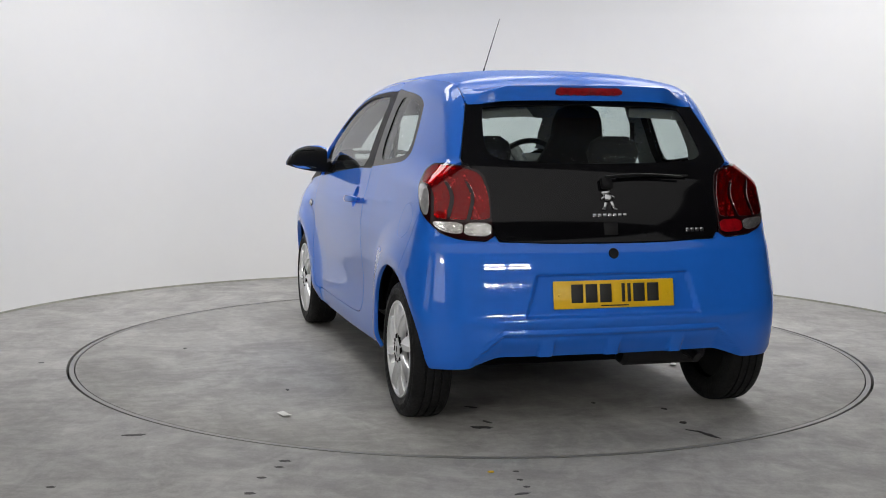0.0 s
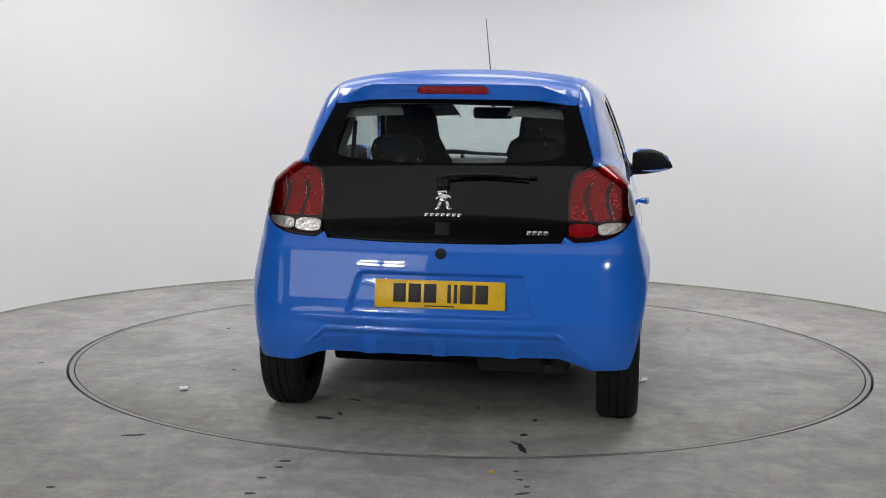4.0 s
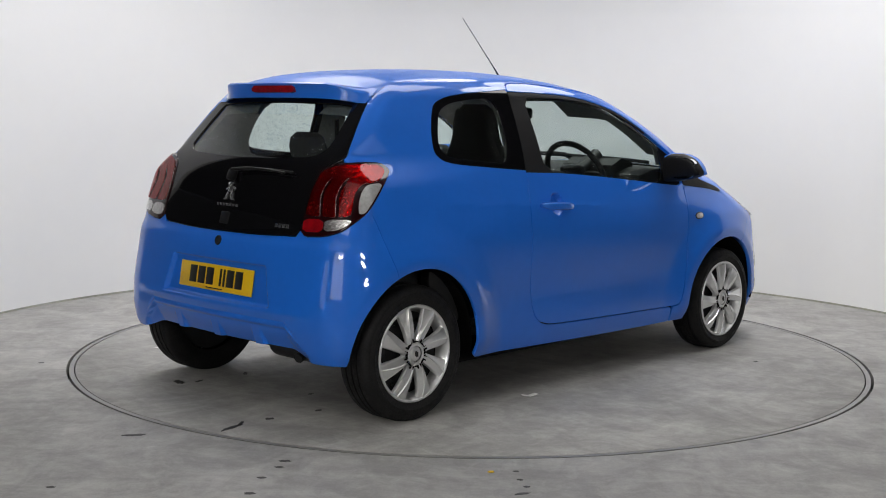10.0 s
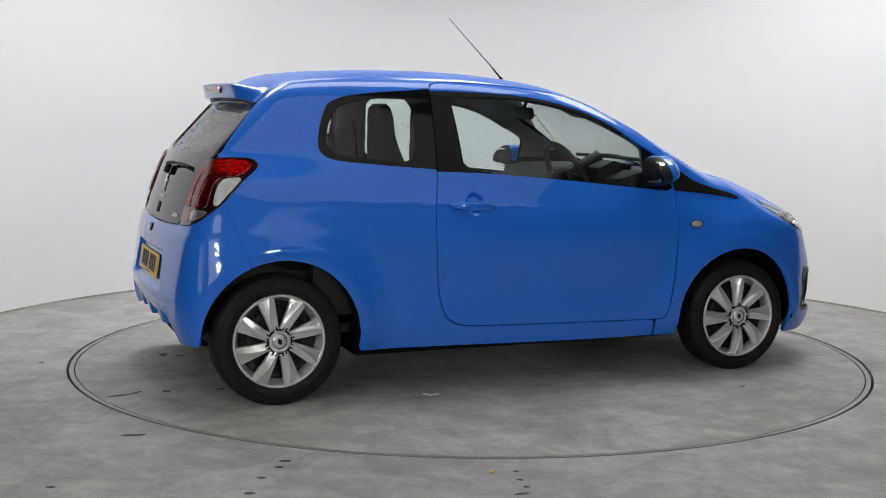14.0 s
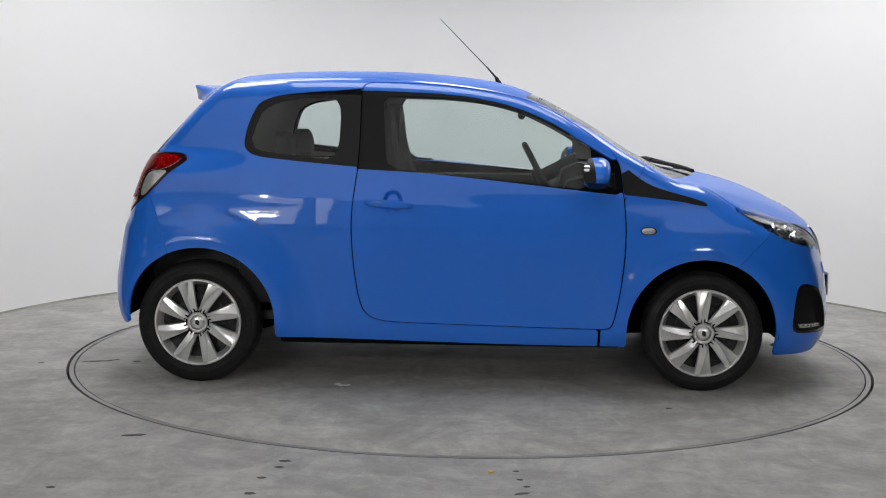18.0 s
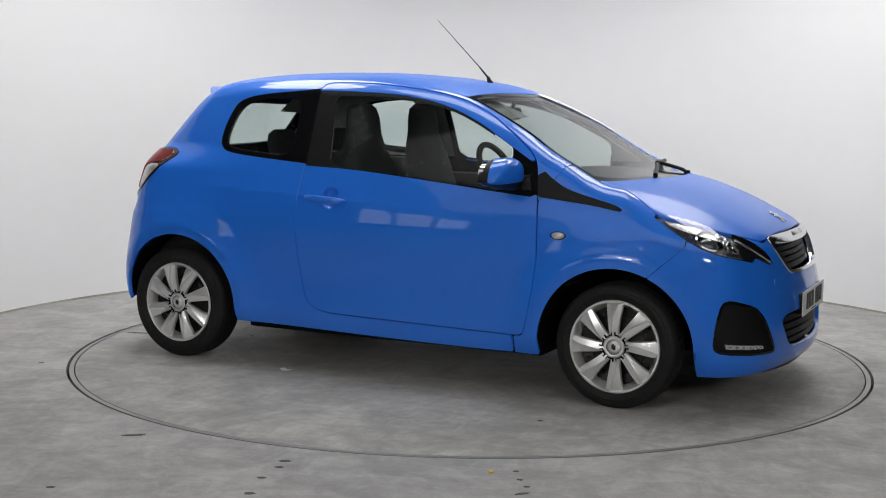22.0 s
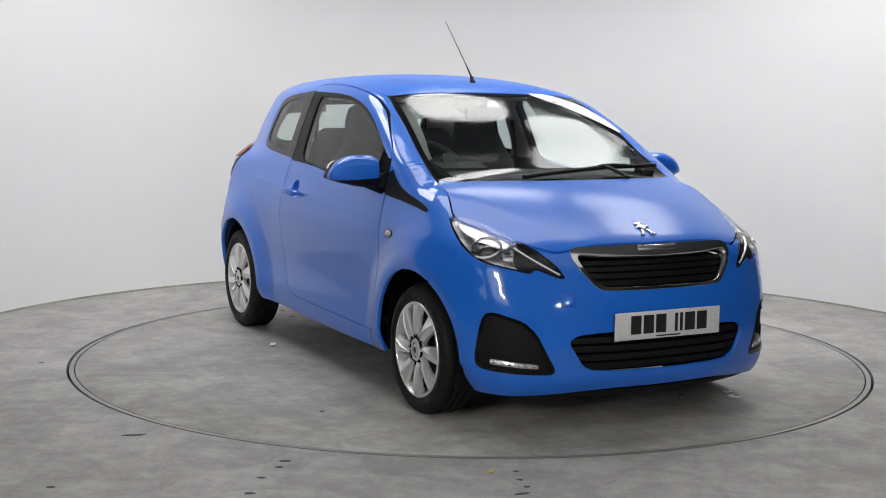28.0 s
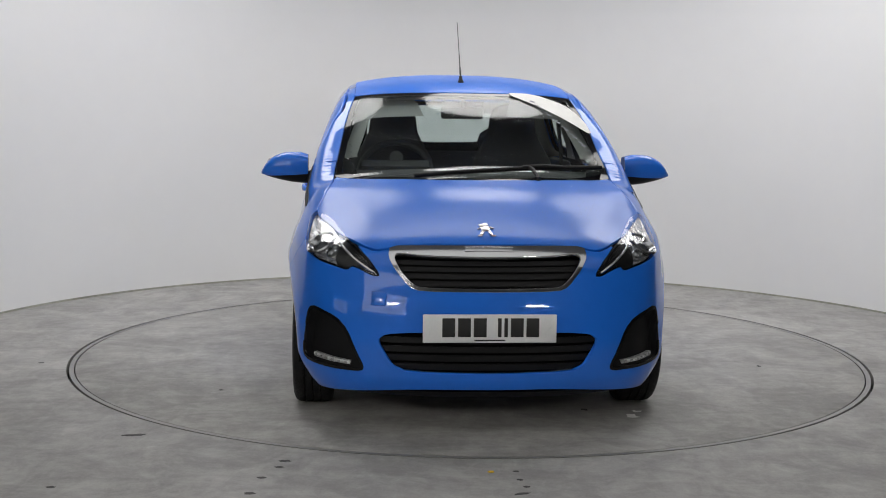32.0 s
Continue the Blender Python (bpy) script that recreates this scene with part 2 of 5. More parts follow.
def body(p):
    x, y, z = p[..., 0], np.abs(p[..., 1]), p[..., 2]
    side = y - side_width(x, z)
    y = np.minimum(y, 0.9)
    crown = 0.055 + 0.07 * step(x, 1.1, 1.5)
    ridge = 0.60 - 0.43 * (x - 1.227)
    crown = crown + 0.014 * step(y, ridge - 0.03, ridge + 0.09) * step(x, 1.12, 1.3)
    hood = (z - BONNET(x) + crown * (y / 0.7) ** 2.2) * 0.93
    screen = (x - SCREEN(z) + 0.07 * (y / 0.65) ** 2) * 0.53
    top = smin(hood, screen, 0.02)
    roof = z - ROOF(x) + 0.038 * (y / 0.5) ** 2.6
    front = x - NOSE(z) + 0.25 * y * y + 0.35 * y ** 4
    k = 0.10 + 0.02 * step(z, 0.75, 1.0)
    rear = -x - TAIL(z) + k * y * y
    rear = rear + 0.020 * (1 - step(y + 0.3 * (z - 0.55), 0.334, 0.360)) * step(z, 0.464, 0.477) * (1 - step(z, 0.629, 0.642))
    line = 0.402 - 0.85 * np.maximum(y - 0.465, 0)
    fin = sum(1 - step(np.abs(y - c), 0.024, 0.036) for c in (0.0, 0.28))
    rear = rear + (0.016 + 0.03 * step(line - z, 0.01, 0.11) * (1 - 0.75 * fin)) * (1 - step(z, line - 0.013, line + 0.004)) * (1 - step(y, 0.55, 0.60))
    rear = rear + 0.004 * np.exp(-((z - line - 0.022) / 0.006) ** 2) * (1 - step(y, 0.50, 0.56))
    rear = rear - 0.007 * np.exp(-((z - 0.455) / 0.018) ** 2) * (1 - step(y, 0.5, 0.66))
    rear = rear * (1 - 0.3 * step(z, 0.95, 1.1))
    low = 0.12 + 0.0 * x - z
    f = smax(top, front, 0.05)
    f = smax(f, roof, 0.05)
    f = smax(f, side, 0.09 - 0.03 * step(z, 0.9, 1.1))
    f = smax(f, rear, 0.15 - 0.09 * step(z, 0.75, 1.05))
    return smax(f, low, 0.04)


def march(o, d, far=3.0):
    """Where rays from outside meet the body; NaN where they miss."""
    o, d = np.asarray(o, float), np.asarray(d, float)
    shape = o.shape
    o, d = o.reshape(-1, 3), d.reshape(-1, 3)
    d = d / np.linalg.norm(d, axis=1, keepdims=True)
    t, live, done = np.zeros(len(o)), np.ones(len(o), bool), np.zeros(len(o), bool)
    for i in range(70):
        k = np.nonzero(live)[0]
        if not len(k):
            break
        f = body(o[k] + d[k] * t[k, None])
        t[k] += np.maximum(f, 0) * 0.68
        hit = f < 0.0004
        done[k[hit]] = True
        live[k[hit | (t[k] > far)]] = False
    for i in range(3):
        f = body(o + d * t[:, None])
        g = (body(o + d * (t + 1e-4)[:, None]) - f) / 1e-4
        t = t - np.where(done & (g < -0.05), np.clip(f / np.where(g < -0.05, g, -1), -0.01, 0.01), 0)
    p = o + d * t[:, None]
    p[~done] = np.nan
    return p.reshape(shape)


def gradient(p):
    e = 2e-3
    g = np.stack([body(p + v) - body(p - v) for v in np.eye(3) * e], -1)
    return g / np.maximum(np.linalg.norm(g, axis=-1, keepdims=True), 1e-9)


# ---- mesh tools ----
def link(name, data, mat, parent=None, label=""):
    if mat:
        data.materials.append(mat)
    ob = new(name, data)
    ob.parent = parent
    return tagged(ob, label)


def part(name, bm, mat, parent=None, label="", smooth=True, angle=35):
    """One mesh object from a bmesh, under a thing or a part."""
    bmesh.ops.recalc_face_normals(bm, faces=bm.faces)
    for f in bm.faces:
        f.smooth = smooth
    if smooth:
        for e in bm.edges:
            if len(e.link_faces) == 2 and e.calc_face_angle(0) > radians(angle):
                e.smooth = False
    data = bpy.data.meshes.new(name)
    bm.to_mesh(data)
    bm.free()
    return link(name, data, mat, parent, label)


def box(bm, cx, cy, cz, sx, sy, sz, bevel=0.0, m=None, seg=2):
    made = bmesh.ops.create_cube(bm, size=1.0, matrix=(m or Matrix()) @ Matrix.Translation((cx, cy, cz)) @ Matrix.Diagonal((sx, sy, sz, 1)))
    if bevel:
        edges = list({e for v in made["verts"] for e in v.link_edges})
        bmesh.ops.bevel(bm, geom=edges, offset=bevel, segments=seg, affect="EDGES", profile=0.5)


def lathe(bm, profile, n=48, axis="y", m=None):
    """A ring surface from (radius, offset along the axis) pairs."""
    rings = []
    for k in range(n):
        a = 2 * math.pi * k / n
        row = []
        for r, h in profile:
            p = (r * math.cos(a), h, r * math.sin(a)) if axis == "y" else (r * math.cos(a), r * math.sin(a), h)
            row.append(bm.verts.new((m @ Vector(p)) if m else p))
        rings.append(row)
    for k in range(n):
        a, b = rings[k], rings[(k + 1) % n]
        for i in range(len(profile) - 1):
            bm.faces.new((a[i], a[i + 1], b[i + 1], b[i]))
    return rings


def tube(bm, pts, r, n=10, taper=None):
    """A round rod along points."""
    rows = []
    pts = [Vector(p) for p in pts]
    for i, p in enumerate(pts):
        d = (pts[min(i + 1, len(pts) - 1)] - pts[max(i - 1, 0)]).normalized()
        q = d.to_track_quat("Z", "Y")
        rr = r if taper is None else r + (taper - r) * i / (len(pts) - 1)
        rows.append([bm.verts.new(p + q @ Vector((rr * math.cos(2 * math.pi * k / n), rr * math.sin(2 * math.pi * k / n), 0))) for k in range(n)])
    for a, b in zip(rows, rows[1:]):
        for k in range(n):
            bm.faces.new((a[k], a[(k + 1) % n], b[(k + 1) % n], b[k]))
    bm.faces.new(rows[0][::-1])
    bm.faces.new(rows[-1])


def loft(bm, rows, close=False, caps=True):
    """Skin through rows of points."""
    vs = [[bm.verts.new(p) for p in r] for r in rows]
    n = len(rows[0])
    for a, b in zip(vs, vs[1:]):
        for k in range(n if close else n - 1):
            bm.faces.new((a[k], a[(k + 1) % n], b[(k + 1) % n], b[k]))
    if caps and close:
        bm.faces.new(vs[0][::-1])
        bm.faces.new(vs[-1])
    return vs


# ---- outlines on the body ----
def rounded(pts, times=2):
    p = np.array(pts, float)
    for _ in range(times):
        q = np.roll(p, -1, 0)
        p = np.stack([0.8 * p + 0.2 * q, 0.2 * p + 0.8 * q], 1).reshape(-1, 2)
    return p


COORDS = {"xz": lambda p: (p[..., 0], p[..., 2]), "yz": lambda p: (np.abs(p[..., 1]), p[..., 2]), "xy": lambda p: (p[..., 0], np.abs(p[..., 1])),
          "front": lambda p: (p[..., 0] - np.abs(p[..., 1]), p[..., 2]), "rear": lambda p: (p[..., 0] + np.abs(p[..., 1]), p[..., 2]), "left": lambda p: (p[..., 1], p[..., 2])}


def outline(kind, pts, times=2):
    """Signed distance (inside negative) from an outline seen along one way on the body."""
    poly = rounded(pts, times)
    nxt = np.roll(poly, -1, 0)
    lo, hi = poly.min(0) - 0.1, poly.max(0) + 0.1

    def at(p):
        a, b = COORDS[kind](p)
        sh = a.shape
        a, b = a.ravel(), b.ravel()
        out = np.full(a.shape, 0.1)
        k = np.nonzero((a > lo[0]) & (a < hi[0]) & (b > lo[1]) & (b < hi[1]))[0]
        if len(k):
            d2 = np.full(len(k), 1e9)
            odd = np.zeros(len(k), bool)
            u, v = a[k], b[k]
            for (ax, az), (bx, bz) in zip(poly, nxt):
                ex, ez = bx - ax, bz - az
                s = np.clip(((u - ax) * ex + (v - az) * ez) / max(ex * ex + ez * ez, 1e-12), 0, 1)
                d2 = np.minimum(d2, (u - ax - s * ex) ** 2 + (v - az - s * ez) ** 2)
                if bz != az:
                    odd ^= ((az > v) != (bz > v)) & (u < ex * (v - az) / ez + ax)
            out[k] = np.where(odd, -1, 1) * np.sqrt(d2)
        return np.where(np.isnan(out), 0.1, out).reshape(sh)
    return at


def no(f, gap=0.0):
    return lambda p: gap - f(p)


def within(f, inset):
    return lambda p: f(p) + inset


def both(*fs):
    def at(p):
        r = fs[0](p)
        for f in fs[1:]:
            r = np.maximum(r, f(p))
        return r
    return at


def rays(kind, a, b):
    """Rays towards the body for a place (a, b) on one of its four sheets."""
    if kind == "side":
        fore = step(a, 0.0, 0.5)
        knee = 1.25 - 0.22 * fore
        up = np.maximum(b - knee, 0) / 0.45
        w = np.stack([0.6 * fore * step(b, 0.95, 1.15), -np.cos(up), np.sin(up)], -1)
        w = w / np.linalg.norm(w, axis=-1, keepdims=True)
        return np.stack([a, 0 * a - 0.2, np.minimum(b, knee)], -1) + 1.0 * w, -w
    if kind == "top":
        return np.stack([a, b, np.full_like(a, 1.9)], -1), np.stack([0 * a, 0 * a, 0 * a - 1], -1)
    cx, sg = (-0.85, -1) if kind == "rear" else (1.0, 1)
    w = np.stack([sg * np.cos(a), np.sin(a), 0 * a], -1)
    return np.stack([0 * a + cx, 0 * a, b], -1) + 1.5 * w, -w


def panel(name, kind, ra, rb, res, field, mat, parent, rim=0.012, lift=0.0, mirror=False, label="", depth=None, pair=None, only=0, whole=True):
    """A piece of the body's skin, cut to a field, with its edge folded in. mirror: a twin on the other side too."""
    na, nb = int((ra[1] - ra[0]) / res[0]) + 2, int((rb[1] - rb[0]) / res[1]) + 2
    A, B = np.meshgrid(np.linspace(*ra, na), np.linspace(*rb, nb), indexing="ij")
    P = march(*rays(kind, A, B))
    F = field(P)
    F = np.where(np.isnan(P[..., 0]), 1.0, F)
    ins = F <= 0
    idx = -np.ones((na, nb), int)
    idx[ins] = np.arange(ins.sum())
    verts = [P[ins]]
    count = int(ins.sum())
    edge_id, ea, eb = {}, [], []

    def edges(sl0, sl1, tag):
        cr = ins[sl0] != ins[sl1]
        ii, jj = np.nonzero(cr)
        for i, j in zip(ii, jj):
            edge_id[(tag, i, j)] = count + len(ea)
            i2, j2 = (i + 1, j) if tag == 0 else (i, j + 1)
            p, q = ((i, j), (i2, j2)) if ins[i, j] else ((i2, j2), (i, j))
            ea.append(p)
            eb.append(q)
    edges((slice(0, -1), slice(None)), (slice(1, None), slice(None)), 0)
    edges((slice(None), slice(0, -1)), (slice(None), slice(1, None)), 1)
    if ea:
        ea_, eb_ = np.array(ea), np.array(eb)
        a0, b0 = A[ea_[:, 0], ea_[:, 1]], B[ea_[:, 0], ea_[:, 1]]
        a1, b1 = A[eb_[:, 0], eb_[:, 1]], B[eb_[:, 0], eb_[:, 1]]
        lo, hi = np.zeros(len(a0)), np.ones(len(a0))
        good = P[ea_[:, 0], ea_[:, 1]]
        for _ in range(9):
            s = (lo + hi) / 2
            Q = march(*rays(kind, a0 + (a1 - a0) * s, b0 + (b1 - b0) * s))
            f = np.where(np.isnan(Q[:, 0]), 1.0, field(Q))
            ok = f <= 0
            good = np.where(ok[:, None], Q, good)
            lo, hi = np.where(ok, s, lo), np.where(ok, hi, s)
        verts.append(good)
    V = np.concatenate(verts)
    faces = []
    for i in range(na - 1):
        row = ins[i:i + 2]
        if not row.any():
            continue
        for j in range(nb - 1):
            c = ((i, j), (i + 1, j), (i + 1, j + 1), (i, j + 1))
            k = [ins[q] for q in c]
            if not any(k):
                continue
            if all(k):
                faces.append([idx[q] for q in c])
                continue
            es = ((0, i, j), (1, i + 1, j), (0, i, j + 1), (1, i, j))
            poly = []
            for m in range(4):
                if k[m]:
                    poly.append(idx[c[m]])
                if k[m] != k[(m + 1) % 4]:
                    poly.append(edge_id[es[m]])
            if len(poly) > 2:
                faces.append(poly)
    # keep the largest piece alone
    root = list(range(len(V)))

    def find(v):
        while root[v] != v:
            root[v] = root[root[v]]
            v = root[v]
        return v
    for f in faces:
        r0 = find(f[0])
        for v in f[1:]:
            root[find(v)] = r0
    tally = {}
    for f in faces:
        r0 = find(f[0])
        tally[r0] = tally.get(r0, 0) + 1
    if whole and len(tally) > 1:
        best = max(tally, key=tally.get)
        faces = [f for f in faces if find(f[0]) == best]
    keep = sorted({v for f in faces for v in f})
    where = {v: i for i, v in enumerate(keep)}
    V = V[keep]
    faces = [[where[v] for v in f] for f in faces]
    N = gradient(V)
    if faces:
        f0 = faces[len(faces) // 2]
        fn = np.cross(V[f0[1]] - V[f0[0]], V[f0[2]] - V[f0[0]])
        if fn @ N[f0[0]] < 0:
            faces = [f[::-1] for f in faces]
    V = V + N * lift
    if depth is not None:
        V = V - N * np.asarray(depth(V))[:, None]
    if rim:
        seen = {}
        for f in faces:
            for a, b in zip(f, f[1:] + f[:1]):
                seen[(a, b)] = 1
        rimmed = [(a, b) for (a, b) in seen if (b, a) not in seen]
        used = sorted({v for e in rimmed for v in e})
        n0 = len(V)
        ring = {v: n0 + i for i, v in enumerate(used)}
        ring2 = {v: n0 + len(used) + i for i, v in enumerate(used)}
        u = np.array(used, int)
        V = np.concatenate([V, V[u] - N[u] * 0.0025, V[u] - N[u] * rim])
        side = np.zeros((len(used), 3))
        where = {v: i for i, v in enumerate(used)}
        for a, b in rimmed:
            t = np.cross(V[b] - V[a], N[a])
            side[where[a]] += t
            side[where[b]] += t
        side /= np.maximum(np.linalg.norm(side, axis=1, keepdims=True), 1e-9)
        V[n0:n0 + len(used)] += side * 0.0012
        N = np.concatenate([N, side * 0.8 + N[u] * 0.6, side])
        for a, b in rimmed:
            faces.append([b, a, ring[a], ring[b]])
            faces.append([ring[b], ring[a], ring2[a], ring2[b]])

    def build(V, N, faces, par):
        data = bpy.data.meshes.new(name)
        data.from_pydata(V.tolist(), [], faces)
        data.shade_smooth()
        data.normals_split_custom_set_from_vertices(N.tolist())
        return link(name, data, mat, par, label)
    flip = np.array([1, -1, 1.0])
    if only == 1:
        return build(V * flip, N * flip, [f[::-1] for f in faces], parent)
    one = build(V, N, faces, parent)
    if not mirror:
        return one
    return one, build(V * flip, N * flip, [f[::-1] for f in faces], pair or parent)


# ---- the studio ----
def arc_band(bm, r0, r1, z0, z1, a0, a1, n):
    """A curved slab between two radii and heights."""
    rows = []
    for k in range(n + 1):
        a = radians(a0 + (a1 - a0) * k / n)
        c, s = math.cos(a), math.sin(a)
        rows.append([(r0 * c, r0 * s, z0), (r1 * c, r1 * s, z0), (r1 * c, r1 * s, z1), (r0 * c, r0 * s, z1)])
    if abs(a1 - a0) >= 360:
        vs = [[bm.verts.new(p) for p in r] for r in rows[:-1]]
        for i in range(n):
            a, b = vs[i], vs[(i + 1) % n]
            for k in range(4):
                bm.faces.new((a[k], a[(k + 1) % 4], b[(k + 1) % 4], b[k]))
    else:
        loft(bm, rows, close=True)


bm = bmesh.new()
arc_band(bm, 2.049, 16.0, -0.25, 0.0, 0, 360, 144)
floor = part("floor", bm, FLOOR, smooth=False)
floor.location.x = -0.013
tagged(floor, "worn light grey painted concrete studio floor", "floor", kind="structure")

bm = bmesh.new()
arc_band(bm, 3.04, 3.16, 0.0, 3.3, 11, 182, 120)
tagged(part("wall_north", bm, WALL, angle=60), "seamless curved white studio wall behind the turntable", "wall", kind="structure")

bm = bmesh.new()
box(bm, 0, -1.0, 3.6, 20, 18, 0.2)
tagged(part("ceiling", bm, GREY_CEILING, smooth=False), "plain pale ceiling above the studio", "ceiling", kind="structure")
for nm, c, sz in (("wall_south", (0, -10.1, 1.7), (20, 0.2, 3.4)), ("wall_east", (10.0, -1.0, 1.7), (0.2, 18, 3.4)),
                  ("wall_west", (-10.0, -1.0, 1.7), (0.2, 18, 3.4)), ("wall_back", (0, 8.1, 1.7), (20, 0.2, 3.4))):
    bm = bmesh.new()
    box(bm, *c, *sz)
    tagged(part(nm, bm, DARK_WALL, smooth=False), "dark painted wall of the room around the studio", "wall", kind="structure")

# turntable: disc, its steel rim and the dark gap round it
table = tagged(new("turntable"), "round grey turntable set flush in the floor, slowly turning", "turntable")
bm = bmesh.new()
lathe(bm, [(0.0001, 0.0), (1.0, 0.0), (2.004, 0.0), (2.007, -0.002), (2.007, -0.06)], 160, "z")
part("disc", bm, TABLE, table, angle=50)
bm = bmesh.new()
arc_band(bm, 2.013, 2.035, -0.06, -0.001, 0, 360, 160)
RIMSTEEL = material("painted_rim", (0.24, 0.235, 0.23), 0.4, 0.2, 0.2, 6)
part("rim", bm, RIMSTEEL, table, "grey edge strip")
bm = bmesh.new()
arc_band(bm, 1.9, 2.2, -0.30, -0.075, 0, 360, 120)
part("bearing_ring", bm, DARK, table)


# two stands of strip lamps beside the camera
def strip_lamp(x, y, z, turn):
    base = tagged(new("studio_lamp"), "studio lamp with two pairs of short bright strips on a stand", "studio lamp", "lamps beside the camera")
    base.matrix_world = pose(x, y, 0, 0, 0, turn)
    bm = bmesh.new()
    tube(bm, [(0, 0, 0.02), (0, 0, z)], 0.018)
    part("pole", bm, TRIM, base)
    for k in range(3):
        a = 2 * math.pi * k / 3
        bm = bmesh.new()
        tube(bm, [(0, 0, 0.35), (0.4 * math.cos(a), 0.4 * math.sin(a), 0.012)], 0.012)
        part("leg", bm, TRIM, base)
    bm = bmesh.new()
    box(bm, 0, -0.03, z, 0.80, 0.05, 0.36, 0.01)
    part("housing", bm, TRIM, base)
    for i in (-1, 1):
        for j in (-1, 1):
            bm = bmesh.new()
            box(bm, 0.20 * i, 0.0, z + 0.09 * j, 0.33, 0.02, 0.075, 0.006)
            part("strip", bm, LED, base, "glowing strip")


strip_lamp(-2.3, -6.1, 1.85, -22)
strip_lamp(2.3, -6.1, 1.85, 22)
# daylit panes far behind the camera
def far_window(name, m, w, h, panes, label):
    frame_ = tagged(new(name), label, "window", kind="structure")
    frame_.matrix_world = m
    for k in range(panes):
        bm = bmesh.new()
        box(bm, (k - (panes - 1) / 2) * w / panes, 0, 0, w / panes * .82, .03, h, .005)
        part("pane", bm, DAYLIGHT, frame_)
    for z in (-h / 2 - .04, h / 2 + .04):
        bm = bmesh.new()
        box(bm, 0, 0, z, w, .06, .08, .01)
        part("window_frame", bm, TRIM, frame_)


far_window("window_1", pose(-9.86, -8.3, 2.1, 0, 0, 90), 2.7, 1.6, 3, "row of three daylit panes in the dark wall")


# large soft panel on feet behind the lamp stand, mirrored in the paint and lamps
panel_light = tagged(new("diffuser_panel"), "large glowing white diffuser panel in a dark frame on two feet", "studio light")
panel_light.matrix_world = pose(-3.25, -7.0, 0, 0, 0, -22)
bm = bmesh.new()
box(bm, 0, 0, 2.25, 2.7, .03, 1.9, .01)
part("fabric", bm, FABRIC, panel_light, "glowing white fabric")
for cx, cz, sx, sz in ((0, 1.28, 2.78, .04), (0, 3.22, 2.78, .04), (-1.37, 2.25, .04, 1.9), (1.37, 2.25, .04, 1.9)):
    bm = bmesh.new()
    box(bm, cx, 0, cz, sx, .05, sz, .006)
    part("frame_bar", bm, TRIM, panel_light)
for cx in (-1.3, 1.3):
    bm = bmesh.new()
    tube(bm, [(cx, 0, .03), (cx, 0, 1.27)], .02)
    box(bm, cx, 0, .02, .06, .7, .04, .01)
    part("foot", bm, TRIM, panel_light)
bm = bmesh.new()
arc_band(bm, 3.030, 3.043, 0.0, 0.011, 11.5, 181.5, 120)
tagged(part("baseboard", bm, material("edge_seal", (0.34, 0.34, 0.29), 0.7, 0, 0.4, 3), smooth=False), "thin dull seal along the foot of the wall", "baseboard", kind="structure")


# ---- the car: seams and openings ----
DOOR = outline("xz", [(-.430, 1.005), (-.444, .902), (-.454, .798), (-.453, .695), (-.445, .564), (-.427, .434), (-.403, .355), (-.364, .318), (-.291, .298), (-.03, .292),
                      (.232, .287), (.493, .281), (.716, .278), (.747, .294), (.766, .365), (.788, .497), (.803, .629), (.804, .759), (.796, .863), (.785, .96), (.773, 1.04),
                      (.755, 1.078), (.722, 1.111), (.619, 1.188), (.488, 1.27), (.357, 1.326), (.225, 1.359), (.093, 1.378), (-.039, 1.393), (-.171, 1.402), (-.356, 1.405),
                      (-.403, 1.399), (-.424, 1.378), (-.424, 1.26), (-.424, 1.13)])
DOOR_BLACK = outline("xz", [(-.52, 1.008), (-.43, 1.003), (-.167, .992), (.093, .969), (.354, .943), (.587, .918), (.80, .897), (.80, 1.022), (.772, 1.042), (.747, 1.056), (.617, 1.134), (.488, 1.212),
                            (.357, 1.274), (.225, 1.314), (.093, 1.339), (-.039, 1.353), (-.171, 1.359), (-.302, 1.363), (-.43, 1.365), (-.52, 1.366), (-.52, 1.2)], 1)
DOOR_GLASS = outline("xz", [(-.328, 1.339), (-.18, 1.340), (-.039, 1.337), (.093, 1.326), (.225, 1.301), (.357, 1.263), (.487, 1.202), (.604, 1.136), (.632, 1.115), (.628, 1.02), (.614, .935),
                            (.45, .953), (.2, .975), (-.05, .991), (-.297, 1.006), (-.31, 1.17)], 1)
QUARTER = outline("xz", [(-.38, 1.377), (-.437, 1.373), (-.566, 1.362), (-.697, 1.353), (-.828, 1.336), (-.906, 1.306), (-.935, 1.254), (-.958, 1.189), (-.968, 1.124), (-.964, 1.094), (-.936, 1.066),
                         (-.870, 1.050), (-.688, 1.033), (-.557, 1.022), (-.437, 1.013), (-.38, 1.008)], 1)
QUARTER_GLASS = outline("xz", [(-.515, 1.338), (-.70, 1.327), (-.82, 1.308), (-.885, 1.275), (-.918, 1.20), (-.934, 1.13), (-.915, 1.09), (-.86, 1.075), (-.70, 1.058), (-.52, 1.043)], 2)
WEDGE = outline("xz", [(.755, 1.062), (.808, 1.018), (.853, .983), (.912, .946), (.98, .923), (1.146, .879), (1.181, .859), (1.165, .852), (1.047, .875), (.815, .900), (.77, .905)], 1)
